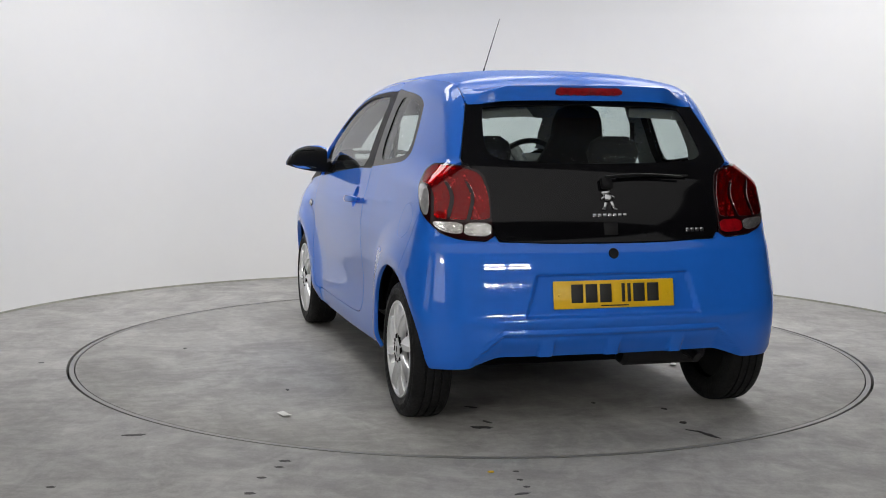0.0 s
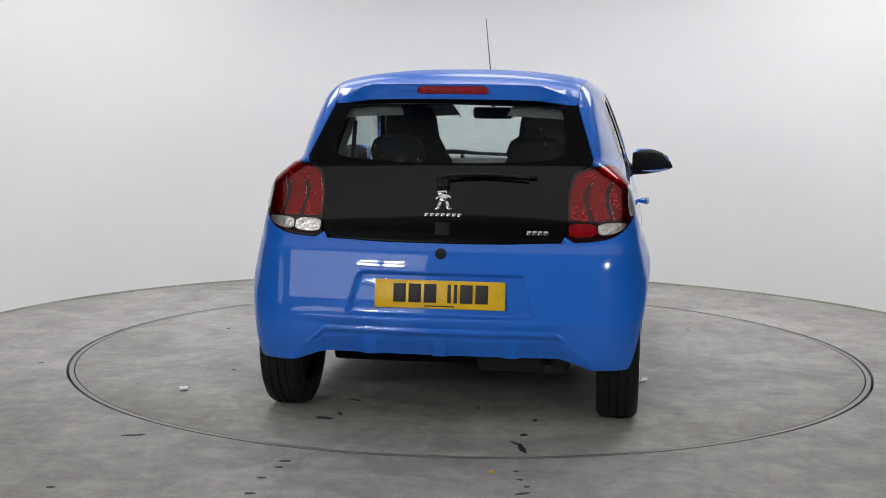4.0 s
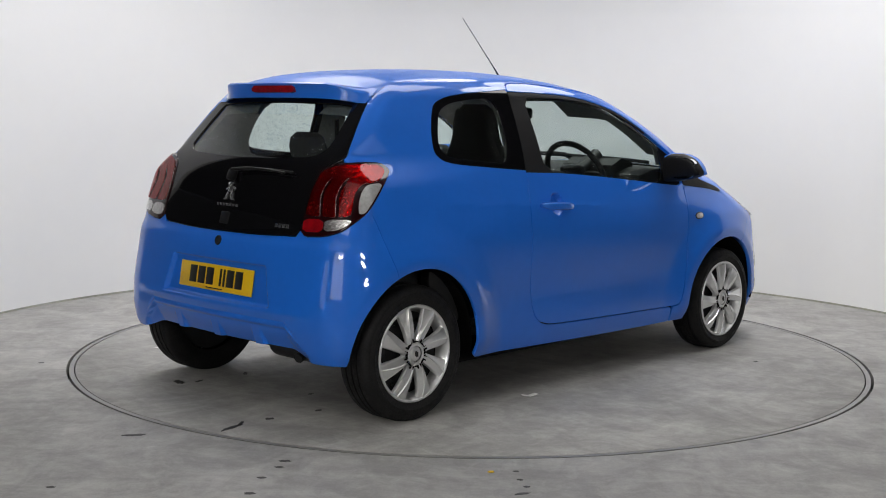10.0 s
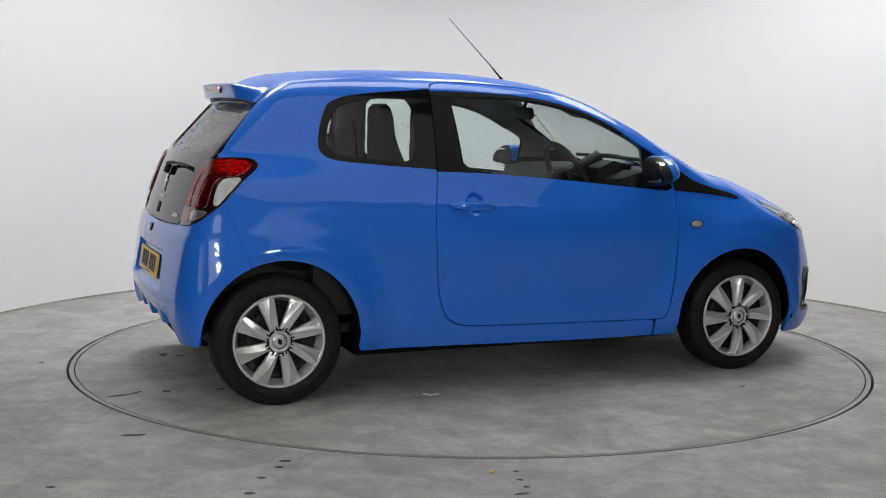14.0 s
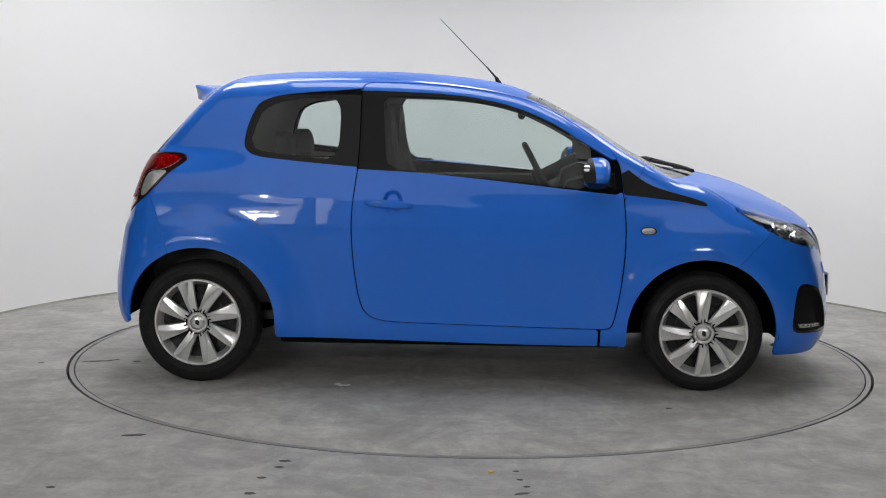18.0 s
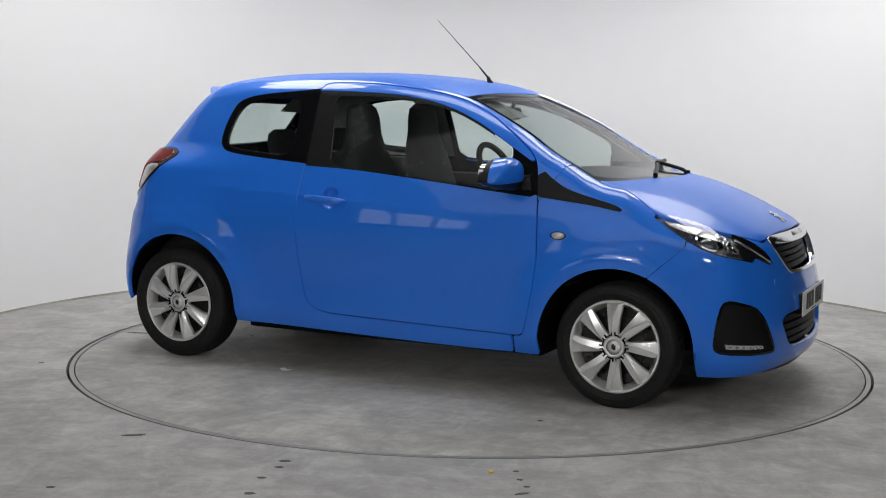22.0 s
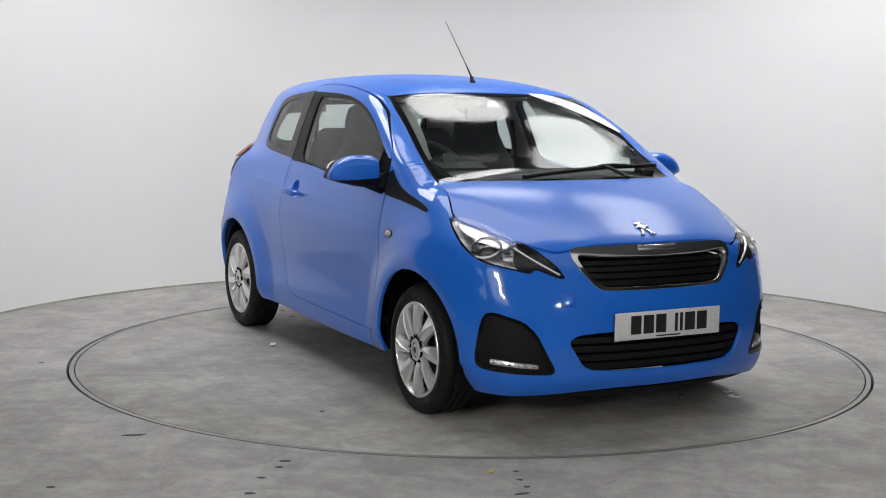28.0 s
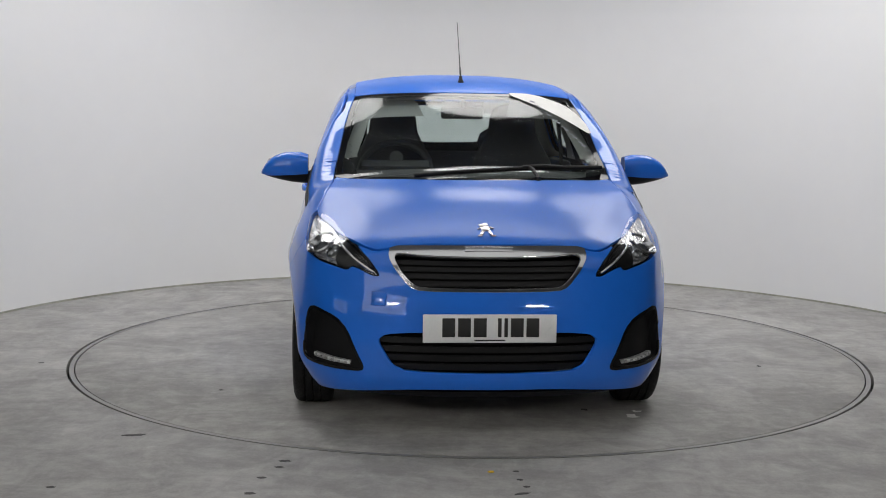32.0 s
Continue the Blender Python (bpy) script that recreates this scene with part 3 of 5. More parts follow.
BONNET_EDGE = outline("xy", [(1.225, -.2), (1.225, 0), (1.203, .192), (1.124, .43), (1.04, .59), (1.02, .622), (1.10, .628), (1.20, .651), (1.31, .690), (1.36, .684), (1.44, .640), (1.56, .588), (1.67, .500),
                             (1.712, .442), (1.722, .386), (1.727, .32), (1.747, .143), (1.753, 0), (1.753, -.2)], 1)
HEADLAMP = outline("front", [(.595, .842), (.68, .845), (.80, .826), (1.0, .777), (1.16, .735), (1.26, .69), (1.337, .634), (1.30, .632), (1.22, .656), (1.166, .668), (1.154, .648),
                             (1.04, .666), (.90, .685), (.80, .712), (.72, .752), (.645, .80)], 1)
TAILLAMP = outline("rear", [(-.545, 1.035), (-.60, 1.063), (-.70, 1.066), (-.827, 1.060), (-.93, 1.036), (-.985, .96), (-1.02, .86), (-1.045, .768), (-.90, .777), (-.80, .80), (-.72, .84),
                            (-.655, .875), (-.60, .94), (-.56, 1.0)], 1)
GRILLE = outline("yz", [(-.2, .750), (0, .750), (.25, .748), (.385, .744), (.393, .705), (.365, .656), (.31, .592), (.27, .578), (0, .577), (-.2, .577)], 1)
GRILLE_HOLE = outline("yz", [(-.2, .708), (0, .708), (.25, .712), (.355, .722), (.372, .705), (.350, .660), (.30, .604), (.26, .590), (0, .588), (-.2, .588)], 1)
LOWER_GRILLE = outline("yz", [(-.2, .424), (0, .424), (.29, .422), (.405, .412), (.438, .385), (.40, .32), (.378, .286), (.32, .262), (0, .258), (-.2, .258)], 1)
FOG = outline("front", [(.90, .487), (.965, .498), (1.13, .467), (1.205, .42), (1.27, .33), (1.305, .28), (1.295, .257), (1.16, .257), (.91, .266), (.85, .288), (.862, .39)], 1)
TAILGATE = outline("yz", [(-.2, .758), (0, .758), (.238, .759), (.373, .765), (.473, .769), (.501, .861), (.513, .993), (.544, 1.054), (.589, 1.075), (.564, 1.147), (.536, 1.228),
                          (.513, 1.296), (.508, 1.325), (0, 1.345), (-.2, 1.345)], 1)
REAR_GLASS = outline("yz", [(-.2, 1.067), (0, 1.067), (.246, 1.072), (.430, 1.082), (.474, 1.110), (.474, 1.16), (.456, 1.263), (.44, 1.30), (0, 1.31), (-.2, 1.31)], 1)
FUEL = outline("xz", [(-1.19, .765), (-1.25, .757), (-1.31, .785), (-1.335, .84), (-1.31, .89), (-1.25, .905), (-1.19, .885), (-1.165, .835), (-1.167, .80)], 2)
SEAM_Y = curve([(-1.4, .508), (-1.1, .516), (-.88, .532), (-.3, .535), (.235, .533), (.37, .543), (.515, .566), (.78, .600), (.95, .618), (1.03, .622), (1.4, .64)])


def arch(cx, cz, r):
    return lambda p: np.where(p[..., 2] > cz, np.hypot(p[..., 0] - cx, (p[..., 2] - cz)), np.abs(p[..., 0] - cx)) - r


ARCH_F, ARCH_R = arch(1.163, .267, .348), arch(-1.158, .285, .352)
BELOW = lambda p: .20 + .018 * step(-p[..., 0], -.6, .9) - p[..., 2]
ROOF_SEAM = lambda p: np.abs(p[..., 1]) - SEAM_Y(p[..., 0])                       # inside: the roof and the screen
SCREEN_TOP = lambda p: p[..., 0] - (.385 - .17 * np.abs(p[..., 1]) ** 2)          # inside: the roof
BUMPER_F = lambda p: (1.314 + (np.minimum(p[..., 2], .72) - .581) * 1.05 - p[..., 0]) * .7   # inside: the front bumper
BUMPER_R = lambda p: p[..., 0] + 1.311 + (p[..., 2] - .635) * .35
BUMPER_R_TOP = lambda p: p[..., 2] - (.757 + .03 * np.abs(p[..., 1]) ** 2 + np.maximum(np.abs(p[..., 1]) - .47, 0) * 2)
FENDER = lambda p: np.maximum(.60 - p[..., 0], (p[..., 2] - 1.005 + (p[..., 0] - .878) * -1.6) * .55)   # inside: below the pillar's joint
FRONT_LOW = lambda p: .194 - .034 * step(np.abs(p[..., 1]), .2, .72) - p[..., 2]
REAR_LOW = lambda p: .308 - .040 * step(np.abs(p[..., 1]), .45, .62) + 0 * p[..., 0] - p[..., 2]
G = .004

car = tagged(new("car"), "blue three-door hatchback car parked on the turntable", "car")
side_res = (.0125, .0125)

# doors, with glass, black frame and handle
door_r, door_l = panel("door", "side", (-.48, .83), (.25, 1.50), (.0085, .0085), both(within(DOOR, G), no(DOOR_BLACK, .001)), PAINT, car, .02, mirror=True)
panel("upper_frame", "side", (-.48, .83), (1.0, 1.55), side_res, both(within(DOOR, G), no(DOOR_BLACK, .001), lambda p: 1.035 - p[..., 2]), PAINT, door_r, .02, mirror=True, pair=door_l)
panel("window_frame", "side", (-.48, .83), (.85, 1.44), side_res, both(within(DOOR_BLACK, .001), within(DOOR, .004), no(DOOR_GLASS)), TRIM, door_r, .008, -.003, True, pair=door_l)
panel("window_glass", "side", (-.36, .66), (.90, 1.42), side_res, within(DOOR_GLASS, -.006), GLASS, door_r, .003, -.010, True, pair=door_l)
# side frame with quarter, sill, roof rail and pillar
FRAME = both(no(ROOF_SEAM, .002), no(DOOR, .003), no(QUARTER, .001), no(ARCH_R), BELOW, no(TAILLAMP, G), no(TAILGATE, G), no(both(BUMPER_R, lambda p: p[..., 2] - .87), G),
             no(both(FENDER, lambda p: .69 - p[..., 0], no(DOOR)), G), lambda p: p[..., 0] - 1.05, lambda p: -1.50 - p[..., 0])
panel("side_panel", "side", (-1.56, 1.10), (.19, 1.80), side_res, FRAME, PAINT, car, .018)
panel("side_panel", "side", (-1.56, 1.10), (.19, 1.80), side_res, both(FRAME, no(FUEL, .0015)), PAINT, car, .018, only=1)
panel("fuel_flap", "side", (-1.36, -1.14), (.73, .93), side_res, within(FUEL, .0015), PAINT, car, .012, only=1)
# dark inner skin that shows in the seams, and pale lining round the cabin
HOLES = both(no(DOOR_GLASS, .012), no(QUARTER_GLASS, .012), no(ARCH_R, .006), no(ARCH_F, .006), BELOW, no(TAILGATE), no(TAILLAMP))
panel("inner_skin", "side", (-1.45, 1.30), (.20, 1.40), (.025, .02), both(HOLES, lambda p: p[..., 2] - np.where(p[..., 0] < -1.02, 1.0, 1.38), no(HEADLAMP, .03)), DARK, car, 0, -.02, True)
panel("cabin_lining", "side", (-1.40, .90), (.98, 1.75), (.014, .012), both(no(DOOR_GLASS, .015), no(QUARTER_GLASS, .022), no(within(TAILGATE, .05)), lambda p: 1.02 - p[..., 2], within(ROOF_SEAM, -.2), lambda p: p[..., 0] - .82), PILLAR, car, 0, -.045, True)
panel("headlining", "top", (-1.2, .40), (-.56, .56), (.03, .03), both(within(ROOF_SEAM, -.01), SCREEN_TOP, lambda p: -1.16 - p[..., 0]), HEADLINE, car, 0, -.04)
panel("quarter_frame", "side", (-1.0, -.42), (.99, 1.46), side_res, both(within(QUARTER, .001), no(QUARTER_GLASS), no(DOOR, .003)), PIANO, car, .008, -.002, True)
panel("quarter_glass", "side", (-.96, -.48), (1.0, 1.42), side_res, within(QUARTER_GLASS, -.004), GLASS, car, .003, -.006, True)
panel("fender", "side", (.70, 1.50), (.19, 1.06), side_res,
      both(FENDER, no(DOOR, G), no(ARCH_F), BELOW, no(BONNET_EDGE, G), no(HEADLAMP, G), no(BUMPER_F, G), no(ROOF_SEAM, G), no(WEDGE, .001), lambda p: .69 - p[..., 0]), PAINT, car, .018, mirror=True)
panel("corner_wedge", "side", (.74, 1.22), (.82, 1.09), side_res, both(within(WEDGE, .001), no(DOOR, .003)), TRIM, car, .008, .003, True)
# roof, screen and bonnet
panel("roof_panel", "top", (-1.22, .40), (-.56, .56), (.02, .02), both(within(ROOF_SEAM, .002), SCREEN_TOP, lambda p: -1.19 - p[..., 0]), PAINT_WET, car, .014)
panel("windscreen", "top", (.25, 1.25), (-.66, .66), (.016, .02), both(within(ROOF_SEAM, .030), no(SCREEN_TOP, .035), no(BONNET_EDGE, .045)), GLASS_WET, car, .004, -.004)
panel("screen_border", "top", (.25, 1.25), (-.66, .66), (.012, .012), both(within(ROOF_SEAM, .004), no(SCREEN_TOP, .004), no(BONNET_EDGE, .004),
      no(both(within(ROOF_SEAM, .030), no(SCREEN_TOP, .035), no(BONNET_EDGE, .045)))), PIANO, car, .006, -.003)
bonnet = panel("bonnet", "top", (1.0, 1.78), (-.72, .72), (.016, .016), within(BONNET_EDGE, G), PAINT_WET, car, .02)
# front bumper with its openings
panel("front_bumper", "front", (-1.35, 1.35), (.15, .80), (.011, .0105),
      both(BUMPER_F, no(BONNET_EDGE, G), no(HEADLAMP, G), no(GRILLE), no(LOWER_GRILLE), no(FOG), no(ARCH_F), FRONT_LOW), PAINT, car, .022)
grille = panel("grille_frame", "front", (-.70, .70), (.55, .77), (.008, .006), both(within(GRILLE, .001), no(GRILLE_HOLE)), CHROME, car, .03, .006, label="chrome grille frame")
for i in range(4):
    z = .612 + .028 * i
    panel("grille_slat", "front", (-.62, .62), (z - .009, z + .009), (.03, .004), within(GRILLE_HOLE, -.004), TRIM, grille, .02, -.03)
for hole in (GRILLE_HOLE, LOWER_GRILLE):
    panel("grille_back", "front", (-.75, .75), (.20, .76), (.03, .02), within(hole, -.01), DARK, car, 0, -.06)
for i in range(4):
    z = .280 + .036 * i
    panel("lower_slat", "front", (-.62, .62), (z - .011, z + .011), (.03, .005), within(LOWER_GRILLE, -.004), TRIM, car, .02, -.025)
fogs = panel("fog_pocket", "front", (-1.2, -.25), (.24, .52), (.012, .010), within(FOG, .001), TRIM, car, .0, 0.0, True, depth=lambda p: .032 * (1 - step(FOG(p), -.05, -.004)))
panel("fog_rim", "front", (-1.2, -.25), (.24, .52), (.010, .008), both(within(FOG, .001), no(within(FOG, .012))), PIANO, car, .012, .003, True)
# rear: bumper, tailgate glass, lamps
panel("rear_bumper", "rear", (-1.62, 1.62), (.18, .92), (.0095, .0062), both(BUMPER_R, BUMPER_R_TOP, no(TAILLAMP, G), no(TAILGATE, G), no(ARCH_R), REAR_LOW), PAINT, car, .02)
tailgate = panel("tailgate", "rear", (-1.04, 1.04), (.74, 1.36), (.016, .014), both(within(TAILGATE, .002), no(REAR_GLASS), no(TAILLAMP, .001)), PIANO, car, .012, label="glossy black glass tailgate")
panel("rear_glass", "rear", (-.98, .98), (1.05, 1.33), (.016, .014), within(REAR_GLASS, -.004), GLASS, tailgate, .003, -.006)
lamps = panel("tail_lamp", "rear", (-1.62, -.45), (.74, 1.09), (.011, .009), within(TAILLAMP, .001), RED_DARK, car, .02, .004, True, label="red tail lamp with three dark claws")
WINDOW = outline("rear", [(-.575, 1.03), (-.61, 1.052), (-.70, 1.056), (-.83, 1.050), (-.92, 1.027), (-.975, .955), (-1.005, .88), (-1.012, .852), (-.86, .852), (-.75, .858), (-.742, .90), (-.730, .95), (-.695, .983),
                          (-.60, .990)], 1)
claws = [lambda p, c=c, h=h: np.abs(COORDS["rear"](p)[0] - (c + 7 * np.maximum(COORDS["rear"](p)[1] - .91, 0) ** 2)) + .30 * np.maximum(COORDS["rear"](p)[1] - .985, 0) - h for c, h in ((-.918, .010), (-.825, .011))]
LENS = both(WINDOW, no(claws[0]), no(claws[1]))
panel("reflector", "rear", (-1.62, -.45), (.74, 1.09), (.009, .007), LENS, LAMP_CHROME, lamps[0], .002, .0055, True, pair=lamps[1], whole=False)
panel("red_lens", "rear", (-1.62, -.45), (.74, 1.09), (.009, .007), LENS, RED_GLASS, lamps[0], .004, .0095, True, pair=lamps[1], whole=False)
SIDE_LENS = outline("rear", [(-.582, .984), (-.665, .980), (-.694, .953), (-.708, .905), (-.706, .866), (-.672, .872), (-.622, .930)], 1)
panel("side_reflector", "rear", (-1.62, -.45), (.74, 1.09), (.009, .007), SIDE_LENS, SIDE_CLEAR, lamps[0], .004, .0065, True, pair=lamps[1])
REVERSE = outline("rear", [(-.895, .841), (-.902, .796), (-.83, .803), (-.765, .823), (-.742, .845)], 1)
FOG_RED = outline("rear", [(-1.022, .838), (-1.030, .788), (-.912, .792), (-.905, .840)], 1)
panel("fog_lens", "rear", (-1.62, -.45), (.74, 1.09), (.009, .006), FOG_RED, RED, lamps[0], .004, .0065)
panel("inner_reversing_lens", "rear", (-1.62, -.45), (.74, 1.09), (.009, .006), FOG_RED, CLEAR_LENS, lamps[1], .004, .0065, only=1)
panel("reversing_lens", "rear", (-1.62, -.45), (.74, 1.09), (.009, .006), REVERSE, CLEAR_LENS, lamps[0], .004, .0065, True, pair=lamps[1])
headlamps = panel("headlamp", "front", (-1.42, -.28), (.60, .87), (.012, .009), within(HEADLAMP, .001), GLASS_DRY, car, .012, .002, True, label="clear headlamp with dark housing")
panel("housing", "front", (-1.42, -.28), (.60, .87), (.016, .012), within(HEADLAMP, .006), HOUSING, headlamps[0], .0, 0, True, pair=headlamps[1], depth=lambda p: .012 + .05 * (1 - step(HEADLAMP(p), -.04, 0)))
panel("lamp_rim", "front", (-1.42, -.28), (.60, .87), (.009, .006), both(within(HEADLAMP, .001), no(within(HEADLAMP, .006))), PIANO, headlamps[0], .01, .004, True, pair=headlamps[1])
TIP = outline("front", [(1.03, .775), (1.16, .735), (1.26, .69), (1.337, .634), (1.30, .632), (1.22, .656), (1.166, .668), (1.154, .648), (1.06, .662)], 1)
panel("dark_tip", "front", (-1.42, -.28), (.60, .87), (.012, .009), within(TIP, .004), TRIM, headlamps[0], .004, -.006, True, pair=headlamps[1])
BOWL = outline("front", [(.655, .828), (.72, .832), (.80, .812), (.95, .776), (1.02, .752), (.97, .742), (.86, .762), (.76, .785), (.69, .805)], 1)
panel("reflector_bowl", "front", (-1.42, -.28), (.60, .87), (.012, .009), BOWL, CLEAR_LENS, headlamps[0], .004, -.010, True, pair=headlamps[1])


# ---- wheels ----
def wheel(x, y, z, r, sgn, phase):
    hub = new("wheel")
    hub.parent = car
    hub.matrix_world = pose(x, y * sgn, z, 0, 0, 0 if sgn > 0 else 180)
    w = .165
    bm = bmesh.new()
    ri = .196
    lathe(bm, [(ri - .012, -w + .02), (ri, -w + .006), (ri + .03, -w - .002), (r - .03, -w), (r - .012, -w + .006), (r - .003, -w + .018), (r, -w + .035)]
          + [(r - d, -w + .035 + q) for q, d in ((.012, 0), (.014, .006), (.019, .006), (.021, 0), (.045, 0), (.047, .007), (.053, .007), (.055, 0), (.079, 0), (.081, .006), (.086, .006), (.088, 0))]
          + [(r, -.033), (r - .003, -.018), (r - .012, -.005), (r - .026, .002), (r - .029, .0015), (r - .032, .004), (ri + .035, .005), (ri + .033, .003), (ri + .014, .001), (ri + .004, -.008), (ri - .01, -.02)], 112)
    part("tyre", bm, RUBBER, hub, angle=40)
    bm = bmesh.new()
    lathe(bm, [(.2045, -.012), (.204, -.003), (.201, .001), (.194, .001), (.191, -.003), (.186, -.016), (.178, -.032), (.172, -.055)], 96)
    for k in range(8):
        a = 2 * math.pi * k / 8 + phase
        rows = []
        for s in range(11):
            q = s / 10
            rad = .042 + .151 * q
            half = .019 + .021 * q ** 1.1
            tw = .07 * math.sin(math.pi * q * .6)
            h = -.002 + .010 * math.sin(math.pi * q * .85) - .006 * q
            cr = -.55 + 1.0 * q ** 1.4
            row = []
            for u, dz in ((-1, -.022), (-.96, -.006), (-.9, -.003), (cr - .12, .0025), (cr, .006), (cr + .10, .0005), (.9, -.004), (.96, -.007), (1, -.022)):
                t = u * half
                px, pz = rad * math.cos(tw), rad * math.sin(tw) + t
                row.append((px * math.cos(a) - pz * math.sin(a), h + dz, px * math.sin(a) + pz * math.cos(a)))
            rows.append(row)
        loft(bm, rows)
    lathe(bm, [(.034, .002), (.044, .003), (.049, -.001), (.056, -.010), (.058, -.03)], 64)
    part("wheel_trim", bm, SILVER, hub, "silver eight-spoke wheel trim", angle=32)
    bm = bmesh.new()
    lathe(bm, [(.0001, .006), (.018, .0055), (.026, .003), (.029, .0), (.033, -.003)], 48)
    part("hub_cap", bm, SILVER, hub, angle=30)
    bm = bmesh.new()
    for q in (-1, 0, 1):
        box(bm, .006 * q, .0065, .002 * q, .006, .003, .026 - .006 * abs(q), .001)
    part("badge", bm, DARK_STEEL, hub)
    for k in range(8):
        a = 2 * math.pi * (k + .5) / 8 + phase
        bm = bmesh.new()
        for r0, r1, b0, b1 in ((.0500, .0545, -.26, .26), (.0500, .066, -.30, -.22), (.0500, .066, .22, .30)):
            row = [[(rr * math.cos(a + b0 + (b1 - b0) * i / 4), hh, rr * math.sin(a + b0 + (b1 - b0) * i / 4)) for rr, hh in ((r0, .0055), (r1, .0035), (r1, -.004), (r0, -.004))] for i in range(5)]
            loft(bm, row, close=True)
        part("trim_slot", bm, DARK, hub)
    bm = bmesh.new()
    lathe(bm, [(.0001, -.045), (.055, -.045), (.06, -.055), (.12, -.058), (.13, -.065), (.172, -.06), (.18, -.12), (.0001, -.125)], 48)
    for k in range(12):
        a = 2 * math.pi * k / 12
        box(bm, .147 * math.cos(a), -.058, .147 * math.sin(a), .03, .01, .018, .004)
    part("steel_rim", bm, DARK_STEEL, hub, "dark steel rim behind the trim", smooth=False)
    return hub


DARK_STEEL = material("dark_steel", (0.03, 0.03, 0.032), 0.45, 0.6, 0.3, 20)
for x, z, r, ph in ((1.17, .272, .274, 85), (-1.17, .282, .284, 68)):
    for sgn in (1, -1):
        wheel(x, .783, z, r, sgn, radians(ph))

# wheel housings and underside
for cx, cz in ((1.163, .267), (-1.158, .285)):
    for sgn in (1, -1):
        bm = bmesh.new()
        rows = []
        for k in range(25):
            a = math.pi * (k - 1) / 22
            rr = .356
            foot_z = .17 if cx * math.cos(a) < 0 else (.30 if cx < 0 else .24)
            rows.append([(cx + rr * math.cos(a), sgn * yy, max(cz + rr * math.sin(a), foot_z)) for yy in (.755, .70, .60, .50)])
        loft(bm, rows)
        bmesh.ops.contextual_create(bm, geom=[v for v in bm.verts if abs(abs(v.co.y) - .50) < 1e-4])
        part("wheel_housing", bm, DARK, car, smooth=False)
bm = bmesh.new()
box(bm, 0, 0, .20, 1.60, 1.36, .05, .015)
box(bm, .12, 0, .255, 2.9, .98, .06, .02)
part("underbody", bm, DARK, car, smooth=False)
bm = bmesh.new()
tube(bm, [(-1.17, -.62, .27), (-1.10, -.3, .26), (-1.10, .3, .26), (-1.17, .62, .27)], .035)
part("rear_axle", bm, DARK_STEEL, car)
bm = bmesh.new()
lathe(bm, [(.0001, -.19), (.06, -.19), (.075, -.17), (.075, .17), (.06, .19), (.0001, .19)], 24, "y", Matrix.Translation((-1.36, -.32, .285)))
tube(bm, [(-1.40, -.40, .280), (-1.46, -.42, .272), (-1.50, -.43, .255)], .022)
part("silencer", bm, DARK_STEEL, car, "dull steel silencer")


# ---- fittings on the body ----
def on_body(kind, a, b, lift=0.0):
    """A place on the body's sheet and the pose whose z points out of it and whose x runs level."""
    p = march(*rays(kind, np.array([float(a)]), np.array([float(b)])))
    n = Vector(gradient(p)[0])
    p = Vector(p[0]) + n * lift
    side = Vector((0, 0, 1)).cross(n).normalized()
    up = n.cross(side)
    return p, Matrix(((side.x, up.x, n.x, p.x), (side.y, up.y, n.y, p.y), (side.z, up.z, n.z, p.z), (0, 0, 0, 1)))


def mirrored(ob):
    """The twin of a part on the other side of the car."""
    data = ob.data.copy()
    data.transform(Matrix.Diagonal((1, -1, 1, 1)))
    data.flip_normals()
    twin = new(ob.name.split(".")[0], data)
    twin.parent = ob.parent
    if "label" in ob:
        tagged(twin, ob["label"])
    return twin


# roof spoiler with its brake light
def spoiler_row(y):
    e = min(abs(y) / .506, 1.0)
    w = float(step(np.array(e), .66, .985))
    turns = np.radians([50, 55, 61, 66.5, 68, 70, 74, 78, 80])
    out = np.stack([-np.sin(turns), 0 * turns, np.cos(turns)], -1)
    skin = march(np.array([-1.02, y, 1.27]) + .5 * out, -out, 1.0)
    lip_x, lip_z = -1.292 + .045 * e ** 2.6, 1.390 - .010 * e ** 2
    low_x, low_z = lip_x + .014, 1.324 - .014 * e ** 3
    top0 = float(skin[0][2])
    wing = [(-1.178, top0 + .001), (-1.21, top0 + (lip_z - top0) * .30 + .004), (-1.25, top0 + (lip_z - top0) * .66 + .004), (lip_x + .008, lip_z + .002), (lip_x, lip_z - .004),
            (lip_x + .003, lip_z - .012), (lip_x + .009, (lip_z + low_z) / 2), (low_x, low_z), (low_x + .03, low_z - .004)]
    row = []
    for (x, z), p, o in zip(wing, skin, out):
        row.append((x * (1 - w) + (p[0] + .002 * o[0]) * w, y, z * (1 - w) + (p[2] + .002 * o[2]) * w))
    return row + [(-1.10, y, 1.325), (-1.10, y, top0 - .04), (-1.15, y, top0 - .016)]


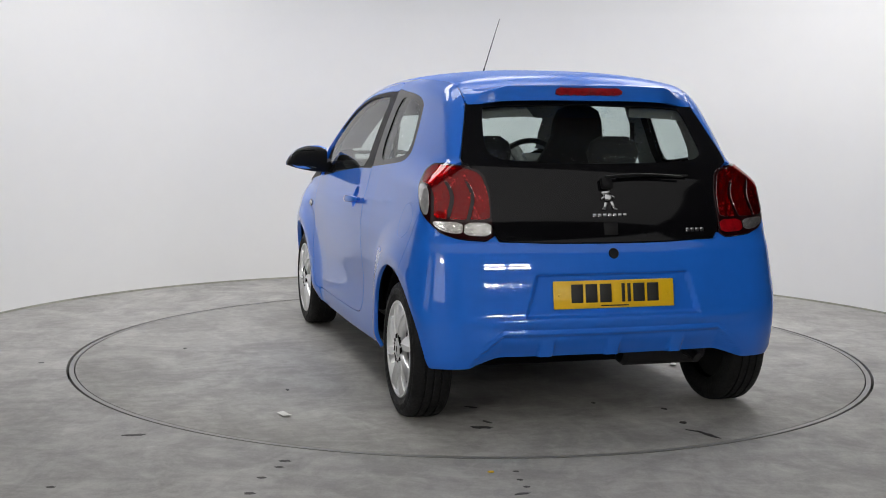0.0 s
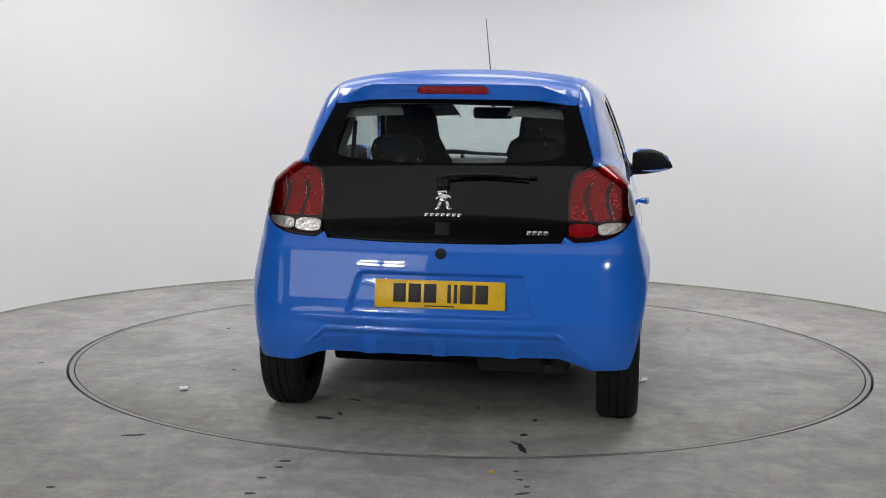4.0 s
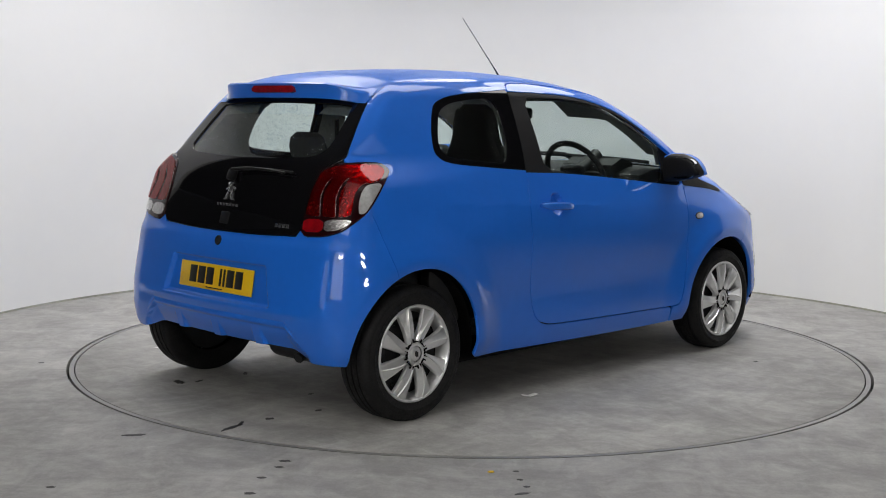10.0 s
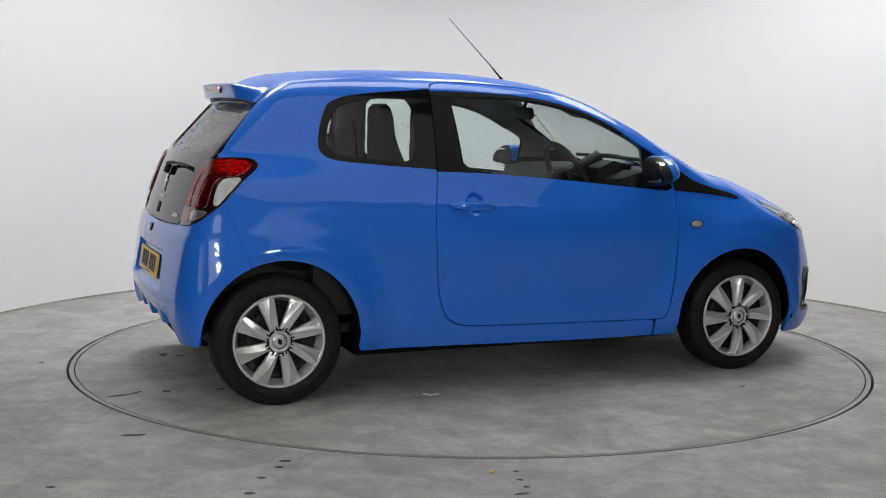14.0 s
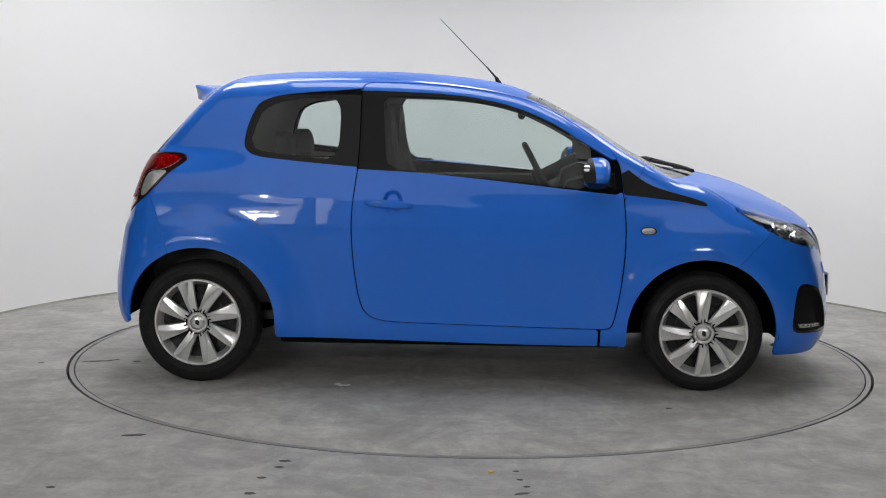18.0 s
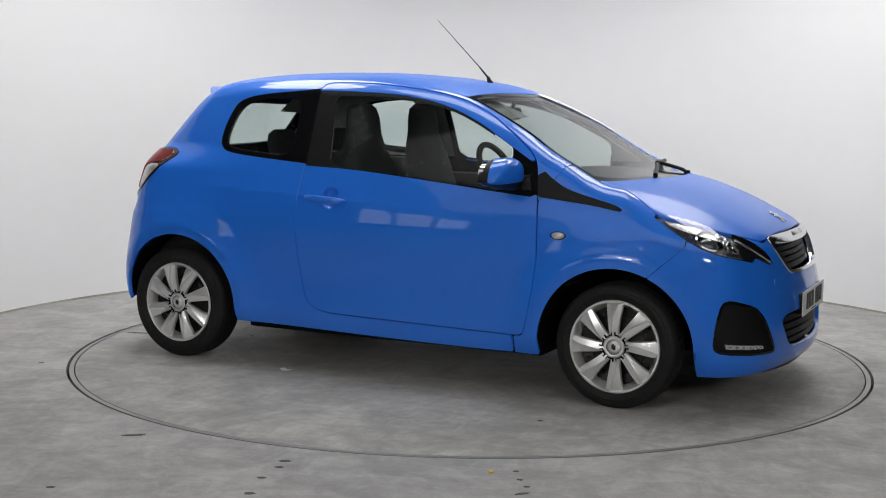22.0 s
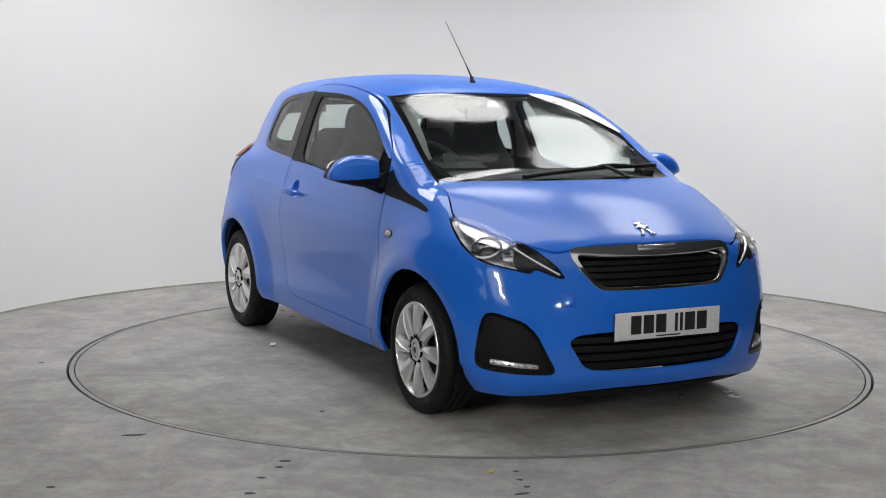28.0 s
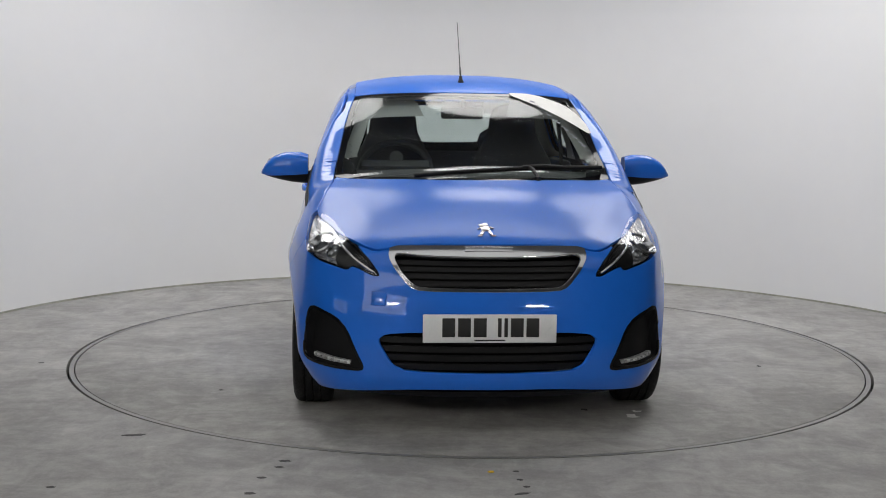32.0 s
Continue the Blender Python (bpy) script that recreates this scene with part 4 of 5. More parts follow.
bm = bmesh.new()
loft(bm, [spoiler_row(-.506 + 1.012 * k / 56) for k in range(57)], close=True)
spoiler = part("spoiler", bm, PAINT, car, angle=42)
bm = bmesh.new()
rows = []
for k in range(17):
    y = -.148 + .296 * k / 16
    tip = .012 * (1 if k in (0, 16) else 0)
    rows.append([(-1.284, y, 1.379 - tip), (-1.294, y, 1.375 - tip), (-1.289, y, 1.347 + tip * .4), (-1.280, y, 1.343 + tip * .4), (-1.255, y, 1.36)])
loft(bm, rows, close=True)
brake = part("brake_light", bm, RED, spoiler, "red high brake light")
for k in range(6):
    bm = bmesh.new()
    box(bm, -1.2904, -.115 + .046 * k, 1.361, .003, .03, .010, .001)
    part("lamp_cell", bm, RED, brake)

# dark joint where the spoiler meets roof and side
for sgn in (-1, 1):
    bm = bmesh.new()
    tube(bm, [on_body("top", x, sgn * y, -.0015)[0] for x, y in ((-1.172, .455), (-1.180, .490), (-1.172, .510), (-1.11, .516), (-1.02, .523), (-.92, .530))], .0032, 6, .0015)
    part("roof_joint", bm, TRIM, car)

# aerial
bm = bmesh.new()
lathe(bm, [(.016, -.012), (.016, .002), (.011, .010), (.008, .030), (.0001, .032)], 20, "z", pose(.213, 0, 1.418, 0, -20, 0))
aerial = part("aerial", bm, TRIM, car, "black roof aerial with a thin whip")
bm = bmesh.new()
tube(bm, [(.208, 0, 1.437), (.155, 0, 1.495)], .0055, 10, .004)
tube(bm, [(.155, 0, 1.495), (-.086, 0, 1.736)], .0028, 8, .0016)
part("whip", bm, DARK_STEEL, aerial)

# door mirrors
MIRROR_TOP = curve([(0, 1.062), (.2, 1.073), (.45, 1.072), (.7, 1.056), (.88, 1.027), (1, .985)])
MIRROR_LOW = curve([(0, .925), (.3, .930), (.6, .942), (.85, .956), (1, .968)])
def door_mirror():
    bm = bmesh.new()
    rows = []
    for k in range(15):
        q = k / 14
        y = -.752 - .220 * q
        e = max(1 - ((q - .42) / .60) ** 4, .02) ** .5
        top, low_z = float(MIRROR_TOP(q)), float(MIRROR_LOW(q))
        cx, cz = .668 - .03 * q ** 2, (top + low_z) / 2
        hx, hz = .060 * (.45 + .55 * e), (top - low_z) / 2
        row = []
        for i in range(28):
            a = 2 * math.pi * i / 28
            c, s = math.cos(a), math.sin(a)
            row.append((cx + hx * math.copysign(abs(c) ** (.75 if c > 0 else .45), c), y, cz + hz * math.copysign(abs(s) ** .7, s)))
        rows.append(row)
    loft(bm, rows, close=True)
    low = bm.copy()
    cut = ((.7, -.86, .966), (.10, -.08, 1.0))
    for b, inner in ((bm, True), (low, False)):
        bmesh.ops.bisect_plane(b, geom=b.verts[:] + b.edges[:] + b.faces[:], plane_co=cut[0], plane_no=Vector(cut[1]), clear_inner=inner, clear_outer=not inner)
        bmesh.ops.contextual_create(b, geom=[e for e in b.edges if len(e.link_faces) == 1])
    back = bm.copy()
    for b, inner in ((bm, True), (back, False)):
        bmesh.ops.bisect_plane(b, geom=b.verts[:] + b.edges[:] + b.faces[:], plane_co=(.633, -.86, 1.0), plane_no=Vector((1, .12, 0)), clear_inner=inner, clear_outer=not inner)
    shell = part("door_mirror", bm, PAINT, car, "blue door mirror with black foot", angle=50)
    twin_parts.append(part("rear_bezel", back, TRIM, shell, angle=50))
    lower = part("lower_shell", low, TRIM, shell, angle=50)
    bm = bmesh.new()
    loft(bm, [[(.70, -.765, .945), (.64, -.765, .945), (.64, -.765, .962), (.70, -.765, .975)], [(.755, -.735, .925), (.655, -.735, .925), (.655, -.735, .985), (.745, -.735, .995)],
              [(.765, -.700, .92), (.65, -.700, .92), (.65, -.700, .99), (.755, -.700, 1.0)]], close=True)
    foot = part("foot", bm, TRIM, shell)
    bm = bmesh.new()
    ring = [(.6085 + .012 * math.cos(2 * math.pi * k / 28), -.862 + .092 * math.copysign(abs(math.cos(2 * math.pi * k / 28)) ** .7, math.cos(2 * math.pi * k / 28)),
             1.0 + .052 * math.copysign(abs(math.sin(2 * math.pi * k / 28)) ** .7, math.sin(2 * math.pi * k / 28))) for k in range(28)]
    loft(bm, [[(x - .003, y, z) for x, y, z in ring], [(x + .02, y, z) for x, y, z in ring]], close=True)
    face = part("mirror_glass", bm, MIRROR, shell)
    for ob in (lower, foot, face):
        twin_parts.append(ob)
    return shell


twin_parts = []
MIRROR = material("mirror_silver", (0.86, 0.87, 0.88), 0.02, 1.0, 0.01, 4)
shell = door_mirror()
twin_shell = mirrored(shell)
for ob in twin_parts:
    mirrored(ob).parent = twin_shell

# door handles
for sgn, owner in ((-1, door_r), (1, door_l)):
    bm = bmesh.new()
    rows = []
    for k in range(15):
        q = k / 14
        x = -.392 + .222 * q
        y = float(side_width(np.array(-.42), np.array(.85))) + .013 + .030 * math.sin(math.pi * min(max(q, .0), 1)) ** .5
        z = .855 - .012 * q
        h = .017 * (1 - .55 * abs(2 * q - 1) ** 5)
        rows.append([(x, sgn * (y + dy * .011), z + dz * h) for dy, dz in ((1, .3), (.8, .8), (.2, 1), (-.8, .8), (-1, 0), (-.8, -.8), (.2, -1), (.8, -.8), (1, -.3))])
    loft(bm, rows, close=True)
    handle = part("door_handle", bm, PAINT, owner, angle=45)
    bm = bmesh.new()
    lathe(bm, [(.0001, .004), (.007, .004), (.008, 0)], 16, "y", Matrix.Translation((-.372, sgn * .808, .857)) @ pose(0, 0, 0, 0, 0, 0 if sgn > 0 else 180))
    part("lock", bm, CHROME, handle)

# side repeaters
for sgn in (-1, 1):
    p, m = on_body("side", .905, .74)
    if sgn > 0:
        m = Matrix.Diagonal((1, -1, 1, 1)) @ m
    bm = bmesh.new()
    lathe(bm, [(.0001, .010), (.5, .0085), (.85, .005), (1.0, -.002)], 28, "z", m @ Matrix.Diagonal((.034, .017, 1, 1)))
    rep = part("side_repeater", bm, SIDE_CLEAR, car, "small clear oval side repeater")
    bm = bmesh.new()
    lathe(bm, [(.95, .004), (1.08, .0035), (1.12, -.002)], 28, "z", m @ Matrix.Diagonal((.034, .017, 1, 1)))
    part("bezel", bm, TRIM, rep)


# number plates: plain bars stand for the characters
def number_plate(m, colour, label):
    bm = bmesh.new()
    box(bm, 0, 0, 0, .52, .111, .006, .003, m)
    plate = part("number_plate", bm, colour, car, label)
    x = -.185
    for wd in (.050, .050, .050, None, .014, .014, .050, .050):
        if wd is None:
            x += .033
            continue
        bm = bmesh.new()
        box(bm, x + wd / 2, .004, .0038, wd, .074, .0016, .0004, m)
        part("bar", bm, INK, plate)
        x += wd + .011
    bm = bmesh.new()
    box(bm, 0, -.046, .0034, .12, .005, .001, 0, m)
    part("maker_line", bm, INK, plate)
    for sx in (-.235, .235):
        bm = bmesh.new()
        lathe(bm, [(.0001, .002), (.005, .0015), (.006, 0)], 14, "z", m @ Matrix.Translation((sx, .0, .0035)))
        part("screw_cap", bm, colour, plate)


number_plate(Matrix(((0, .16, -.987, -1.600), (-1, 0, 0, 0), (0, .987, .16, .556), (0, 0, 0, 1))), YELLOW, "yellow rear number plate with dark bars")
number_plate(Matrix(((0, 0, 1, 1.862), (1, 0, 0, 0), (0, 1, 0, .440), (0, 0, 0, 1))), WHITE_PLATE, "white front number plate with dark bars")
bm = bmesh.new()
box(bm, 1.846, 0, .44, .028, .50, .09, .004)
part("plate_mount", bm, TRIM, car)


# badges: plain chrome shapes
def badge(m, size, parent, name):
    bm = bmesh.new()
    for x, y, w, h, t in ((-.1, .42, .50, .26, 20), (.0, .10, .42, .42, -12), (-.30, .12, .30, .12, 35), (.30, .16, .26, .12, -40), (-.22, -.32, .18, .42, -18), (.22, -.30, .18, .46, 16), (-.32, -.52, .24, .1, 0), (.36, -.52, .24, .1, 0)):
        box(bm, 0, 0, 0, w * size, h * size, .008, .003, m @ pose(x * size, y * size, .002, 0, 0, t))
    return part(name, bm, CHROME, parent, "plain chrome badge")


badge(on_body("rear", 0.0, .925)[1], .075, tailgate, "badge")
for k in range(7):
    bm = bmesh.new()
    box(bm, -.066 + .022 * k, 0, .001, .015, .012, .003, .0008, on_body("rear", 0.0, .866)[1])
    part("letter_bar", bm, CHROME, tailgate)
for k in range(4):
    bm = bmesh.new()
    box(bm, -.033 + .022 * k, 0, .001, .017, .016, .003, .0008, on_body("rear", -.50, .802)[1])
    part("letter_bar", bm, CHROME, tailgate)
badge(on_body("top", 1.683, -.004)[1], .078, bonnet, "badge")
for k in range(7):
    bm = bmesh.new()
    box(bm, -.062 + .0205 * k, 0, .007, .013, .010, .003, .0008, on_body("front", 0.0, .735)[1])
    part("letter_bar", bm, DARK_STEEL, grille)
bm = bmesh.new()
box(bm, 0, 0, .004, .19, .024, .010, .004, on_body("front", 0.0, .735)[1])
part("name_strip", bm, CHROME_MATT, grille)

# tailgate push pad, lock and rear wiper
bm = bmesh.new()
box(bm, 0, 0, 0, .060, .052, .008, .0035, on_body("rear", 0.0, .812)[1], 3)
part("push_pad", bm, TRIM, tailgate, "small matt black pad")
# lock button and rear wiper
bm = bmesh.new()
lathe(bm, [(.0001, .004), (.012, .004), (.014, .004), (.019, .005), (.022, .0)], 24, "z", on_body("rear", 0.0, .717)[1])
part("tailgate_catch", bm, TRIM, car)
bm = bmesh.new()
m = on_body("rear", .008, .995, .004)[1]
box(bm, 0, -.01, .012, .05, .05, .026, .010, m)
wiper = part("rear_wiper", bm, TRIM, tailgate, "black rear wiper")
bm = bmesh.new()
pts = [on_body("rear", -(-.01 + .36 * k / 10) * 1.42, 1.004 + .010 * math.sin(math.pi * k / 10), .026)[0] for k in range(11)]
tube(bm, pts, .008, 8, .005)
pts = [on_body("rear", -(.06 + .32 * k / 10) * 1.42, 1.012 + .006 * math.sin(math.pi * k / 10), .012)[0] for k in range(11)]
tube(bm, pts, .006, 6)
part("blade", bm, TRIM, wiper)

# headlamp insides
for sgn, owner in ((-1, headlamps[0]), (1, headlamps[1])):
    flip = Matrix.Diagonal((1, -1 if sgn > 0 else 1, 1, 1))
    spots = {"projector": (-.885, .748, .058), "reflector": (-.77, .718, .030), "indicator": (-.62, .690, .016)}
    for nm, (a, z, r) in spots.items():
        m = flip @ on_body("front", a, z, -.022)[1]
        bm = bmesh.new()
        lathe(bm, [(r * 1.12, .012), (r, .016), (r * .92, .010), (r * .80, -.008), (r * .45, -.022), (.0001, -.026)], 32, "z", m)
        pr = part(nm, bm, CHROME if nm != "indicator" else STEEL, owner)
        bm = bmesh.new()
        if nm == "reflector":
            box(bm, 0, 0, -.002, r * 1.5, r * 1.2, .006, .004, m)
            part("reflector_plate", bm, CHROME, pr)
        elif nm == "projector":
            lathe(bm, [(.0001, .014), (r * .3, .012), (r * .55, .006), (r * .72, -.004)], 28, "z", m)
            part("lens", bm, BULB_GLASS, pr)
        else:
            lathe(bm, [(.0001, .010), (.006, .008), (.009, 0), (.009, -.02)], 16, "z", m)
            part("bulb", bm, AMBER, pr)
    bm = bmesh.new()
    pts = [flip @ on_body("front", -.75 + .21 * k / 8, .742 - .098 * k / 8, -.001)[0] for k in range(9)]
    tube(bm, pts, .006, 6)
    part("satin_strip", bm, CHROME_MATT, owner)

# daytime lamps in the fog pockets
for sgn, owner in ((-1, fogs[0]), (1, fogs[1])):
    flip = Matrix.Diagonal((1, -1 if sgn > 0 else 1, 1, 1))
    bm = bmesh.new()
    rows = []
    for k in range(13):
        q = k / 12
        m = flip @ on_body("front", -.83 + .21 * q, .297 - .014 * q, -.016)[1]
        rows.append([m @ Vector(v) for v in ((0, .009, -.02), (0, .009, .004), (0, 0, .007), (0, -.009, .004), (0, -.009, -.02))])
    loft(bm, rows, close=True)
    drl = part("daytime_lamp", bm, DAY_LENS, owner, "clear strip of daytime running light")
    for k in range(6):
        m = flip @ on_body("front", -.81 + .034 * k, .2955 - .0023 * k, -.009)[1]
        bm = bmesh.new()
        box(bm, 0, 0, 0, .012, .010, .004, .001, m)
        part("lamp_cell", bm, CHROME, drl)

# front lip, towing-eye cover and bumper seams
bm = bmesh.new()
rows = []
for k in range(25):
    y = -.60 + 1.2 * k / 24
    xx = float(NOSE(.18)) - .25 * y * y - .35 * y ** 4 - .035
    rows.append([(xx + .012, y, .178), (xx + .006, y, .158 + .04 * abs(y) ** 3), (xx - .05, y, .150 + .04 * abs(y) ** 3), (xx - .16, y, .19)])
loft(bm, rows)
part("front_lip", bm, TRIM, car, "black lower lip")
m = on_body("front", -.50, .545)[1]
bm = bmesh.new()
box(bm, 0, 0, 0, .062, .055, .006, .003, m)
part("towing_cover", bm, PAINT, car)

# windscreen wiper, cowl and paper strip
bm = bmesh.new()
rows = []
for k in range(25):
    y = -.60 + 1.2 * k / 24
    xe = 1.235 - .20 * abs(y / .62) ** 2.2
    rows.append([(xe - .20, y, .958 - .02 * y * y), (xe - .10, y, .945 - .02 * y * y), (xe + .03, y, .935 - .03 * y * y)])
loft(bm, rows)
part("cowl", bm, TRIM, car)
bm = bmesh.new()
path = curve([(-.30, 1.180), (-.242, 1.167), (-.012, 1.106), (.221, 1.034), (.408, .996), (.60, .960)])
blade = [on_body("top", float(path(-.27 + .86 * k / 18)), -.27 + .86 * k / 18, .014)[0] for k in range(19)]
tube(bm, blade, .010, 8)
wiper = part("windscreen_wiper", bm, TRIM, car, "black windscreen wiper at rest")
bm = bmesh.new()
tube(bm, [on_body("top", x, y, h)[0] for x, y, h in ((1.175, .27, .004), (1.15, .27, .014), (1.07, .262, .022), (1.02, .25, .018))], .009, 8)
tube(bm, [on_body("top", x, y, h)[0] for x, y, h in ((1.03, .22, .018), (1.012, .31, .020), (.998, .40, .016))], .011, 8)
p = on_body("top", 1.178, .27)[0]
tube(bm, [p - Vector((0, 0, .02)), p + Vector((0, 0, .014))], .016, 12)
part("arm", bm, TRIM, wiper)
STRIP = outline("left", [(.20, 1.362), (.345, 1.358), (.50, 1.305), (.572, 1.230), (.598, 1.155), (.477, 1.235), (.353, 1.300)], 1)
strip = panel("paper_strip", "top", (.28, .80), (.15, .64), (.012, .012), STRIP, PAPER, car, .0, .003, label="white printed paper strip on the windscreen")
for q in (0, 1):
    for k in range(7):
        y = .335 + .034 * k + .02 * q
        z = 1.330 - .036 * k - .022 * q
        x = float(SCREEN(z)) - .07 * (y / .65) ** 2
        bm = bmesh.new()
        p, m = on_body("top", x, y, .0045)
        box(bm, 0, 0, 0, .024, .006 if q else .012, .001, 0, m @ pose(0, 0, 0, 0, 0, -38))
        part("print_bar", bm, PRINT, strip)


# rain left standing on paint and glass
def raindrops(parent, kind, spots, seed, mat, size=1.0, lift=0.0, field=None, flip=False):
    rnd = random.Random(seed)
    verts, faces = [], []
    a, b = np.array([q[0] for q in spots]), np.array([q[1] for q in spots])
    P = march(*rays(kind, a, b))
    N = gradient(P)
    keep = ~np.isnan(P[:, 0])
    if field:
        keep &= field(P) < -.008
    for p, n in zip(P[keep], N[keep]):
        n, p = Vector(n), Vector(p) + Vector(n) * lift
        q = n.to_track_quat("Z", "Y")
        r = (.0014 + .0026 * rnd.random() ** 3) * size
        k0 = len(verts)
        for h, s in ((0, 1.0), (.5, .82)):
            verts += [p + q @ Vector((r * s * math.cos(1.0472 * i), r * s * math.sin(1.0472 * i), h * r * .7)) for i in range(6)]
        verts.append(p + n * r * .62)
        for i in range(6):
            j = (i + 1) % 6
            faces += [(k0 + i, k0 + j, k0 + 6 + j, k0 + 6 + i), (k0 + 6 + i, k0 + 6 + j, k0 + 12)]
    data = bpy.data.meshes.new("rain")
    data.from_pydata([tuple(v) for v in verts], [], faces)
    data.shade_smooth()
    if flip:
        data.transform(Matrix.Diagonal((1, -1, 1, 1)))
        data.flip_normals()
    return tagged(link("rain", data, mat, parent, "fine raindrops"), kind="stuff")


rnd = random.Random(5)
raindrops(bonnet, "top", [(rnd.uniform(1.20, 1.70), rnd.uniform(-.50, .50)) for k in range(3600)], 1, DROPS, .55)
raindrops(car, "top", [(rnd.uniform(-1.10, .30), rnd.uniform(-.48, .48)) for k in range(3600)], 2, DROPS, .55)
raindrops(tailgate, "rear", [(rnd.uniform(-.92, .92), rnd.uniform(1.07, 1.31)) for k in range(2600)], 3, CLEAR_DROP, 1.0, -.005, REAR_GLASS)
for owner, side in ((door_r, False), (door_l, True)):
    raindrops(owner, "side", [(rnd.uniform(-.34, .64), .95 + .40 * rnd.random()) for k in range(620)], 4 + side, CLEAR_DROP, .9, -.009, DOOR_GLASS, side)
    raindrops(car, "side", [(rnd.uniform(-.93, -.51), rnd.uniform(1.05, 1.34)) for k in range(420)], 6 + side, CLEAR_DROP, .9, -.005, QUARTER_GLASS, side)
edge = [(rnd.uniform(.36, 1.2), rnd.choice((-1, 1)) * (.60 - .16 * rnd.random() ** 2)) for k in range(700)] + [(.40 + .14 * rnd.random() ** 2, rnd.uniform(-.55, .55)) for k in range(500)]
raindrops(car, "top", edge, 8, CLEAR_DROP, 1.1, -.003, both(within(ROOF_SEAM, .030), no(SCREEN_TOP, .035), no(BONNET_EDGE, .045)))


# ---- cabin ----
def cushion(bm, rows, n=20, power=.6):
    """A padded form from (centre x, y, z, half width, half depth, tilt) rows."""
    out = []
    for x, y, z, hw, hd, tilt in rows:
        r = []
        for k in range(n):
            a = 2 * math.pi * k / n
            c, s = math.cos(a), math.sin(a)
            u, v = hd * math.copysign(abs(c) ** power, c), hw * math.copysign(abs(s) ** power, s)
            r.append((x + u * math.cos(tilt), y + v, z + u * math.sin(tilt)))
        out.append(r)
    loft(bm, out, close=True)


def front_seat(y):
    bm = bmesh.new()
    cushion(bm, [(-.16, y, .50, .18, .05, 0), (-.20, y, .56, .23, .075, 0), (-.24, y, .70, .245, .075, -.1), (-.275, y, .85, .24, .07, -.15), (-.305, y, 1.0, .215, .06, -.2), (-.325, y, 1.08, .17, .055, -.2),
                 (-.335, y, 1.15, .135, .05, -.1), (-.34, y, 1.23, .125, .048, 0), (-.345, y, 1.28, .105, .042, 0), (-.345, y, 1.305, .06, .025, 0)])
    back = part("front_seat", bm, SEAT, car, "dark cloth front seat with built-in headrest")
    bm = bmesh.new()
    cushion(bm, [(.08, y, .38, .22, .24, 0), (.08, y, .44, .25, .27, .06), (.08, y, .52, .25, .27, .08), (.08, y, .56, .21, .24, .08)])
    part("seat_base", bm, SEAT, back)
    return back


for y in (-.33, .33):
    front_seat(y)
bm = bmesh.new()
cushion(bm, [(-.68, 0, .50, .55, .06, 0), (-.72, 0, .6, .60, .08, 0), (-.80, 0, .85, .60, .07, -.2), (-.84, 0, 1.0, .56, .055, -.2), (-.85, 0, 1.03, .50, .03, 0)])
bench = part("rear_bench", bm, SEAT, car, "dark cloth rear bench")
for y in (-.31, .31):
    bm = bmesh.new()
    cushion(bm, [(-.83, y, 1.03, .06, .025, 0), (-.83, y, 1.045, .115, .045, 0), (-.835, y, 1.09, .128, .05, 0), (-.84, y, 1.14, .110, .045, 0), (-.84, y, 1.165, .07, .025, 0)], power=.85)
    part("headrest", bm, SEAT, bench)
bm = bmesh.new()
loft(bm, [[(.52, y, .70), (.50, y, .86), (.54, y, .955), (.66, y, 1.000 - .04 * y * y), (.85, y, 1.0 - .05 * y * y), (1.06, y, .955 - .05 * y * y), (1.08, y, .80), (.9, y, .5)] for y in (-.66, -.5, -.3, 0, .3, .5, .66)], close=True)
dash = part("dashboard", bm, CABIN, car, "black plastic dashboard", angle=50)
bm = bmesh.new()
loft(bm, [[(.50, y, .90), (.52, y, 1.0), (.60, y, 1.035), (.70, y, 1.01), (.70, y, .9)] for y in (-.50, -.44, -.24, -.18)], close=True)
part("instrument_hood", bm, CABIN, dash)
m = pose(.43, -.335, .955, 0, 62, 0)
bm = bmesh.new()
lathe(bm, [(.178 + .015 * math.cos(2 * math.pi * k / 10), .015 * math.sin(2 * math.pi * k / 10)) for k in range(11)], 40, "z", m)
steer = part("steering_wheel", bm, CABIN, car, "black three-spoke steering wheel")
bm = bmesh.new()
box(bm, 0, 0, -.01, .11, .15, .05, .02, m)
box(bm, 0, .11, -.005, .035, .13, .02, .006, m)
box(bm, 0, -.11, -.005, .035, .13, .02, .006, m)
box(bm, .10, 0, -.005, .13, .04, .02, .006, m)
tube(bm, [m @ Vector((0, 0, 0)), m @ Vector((0, 0, .2))], .035, 12)
part("steering_boss", bm, CABIN, steer)
bm = bmesh.new()
box(bm, .335, 0, 1.262, .035, .215, .062, .016, pose(0, 0, 0))
tube(bm, [(.335, 0, 1.28), (.36, 0, 1.335)], .010, 8)
part("cabin_mirror", bm, CABIN, car, "black rear-view mirror behind the windscreen")
bm = bmesh.new()
box(bm, -.12, 0, .30, 1.85, 1.28, .04)
part("cabin_floor", bm, CABIN, car, smooth=False)
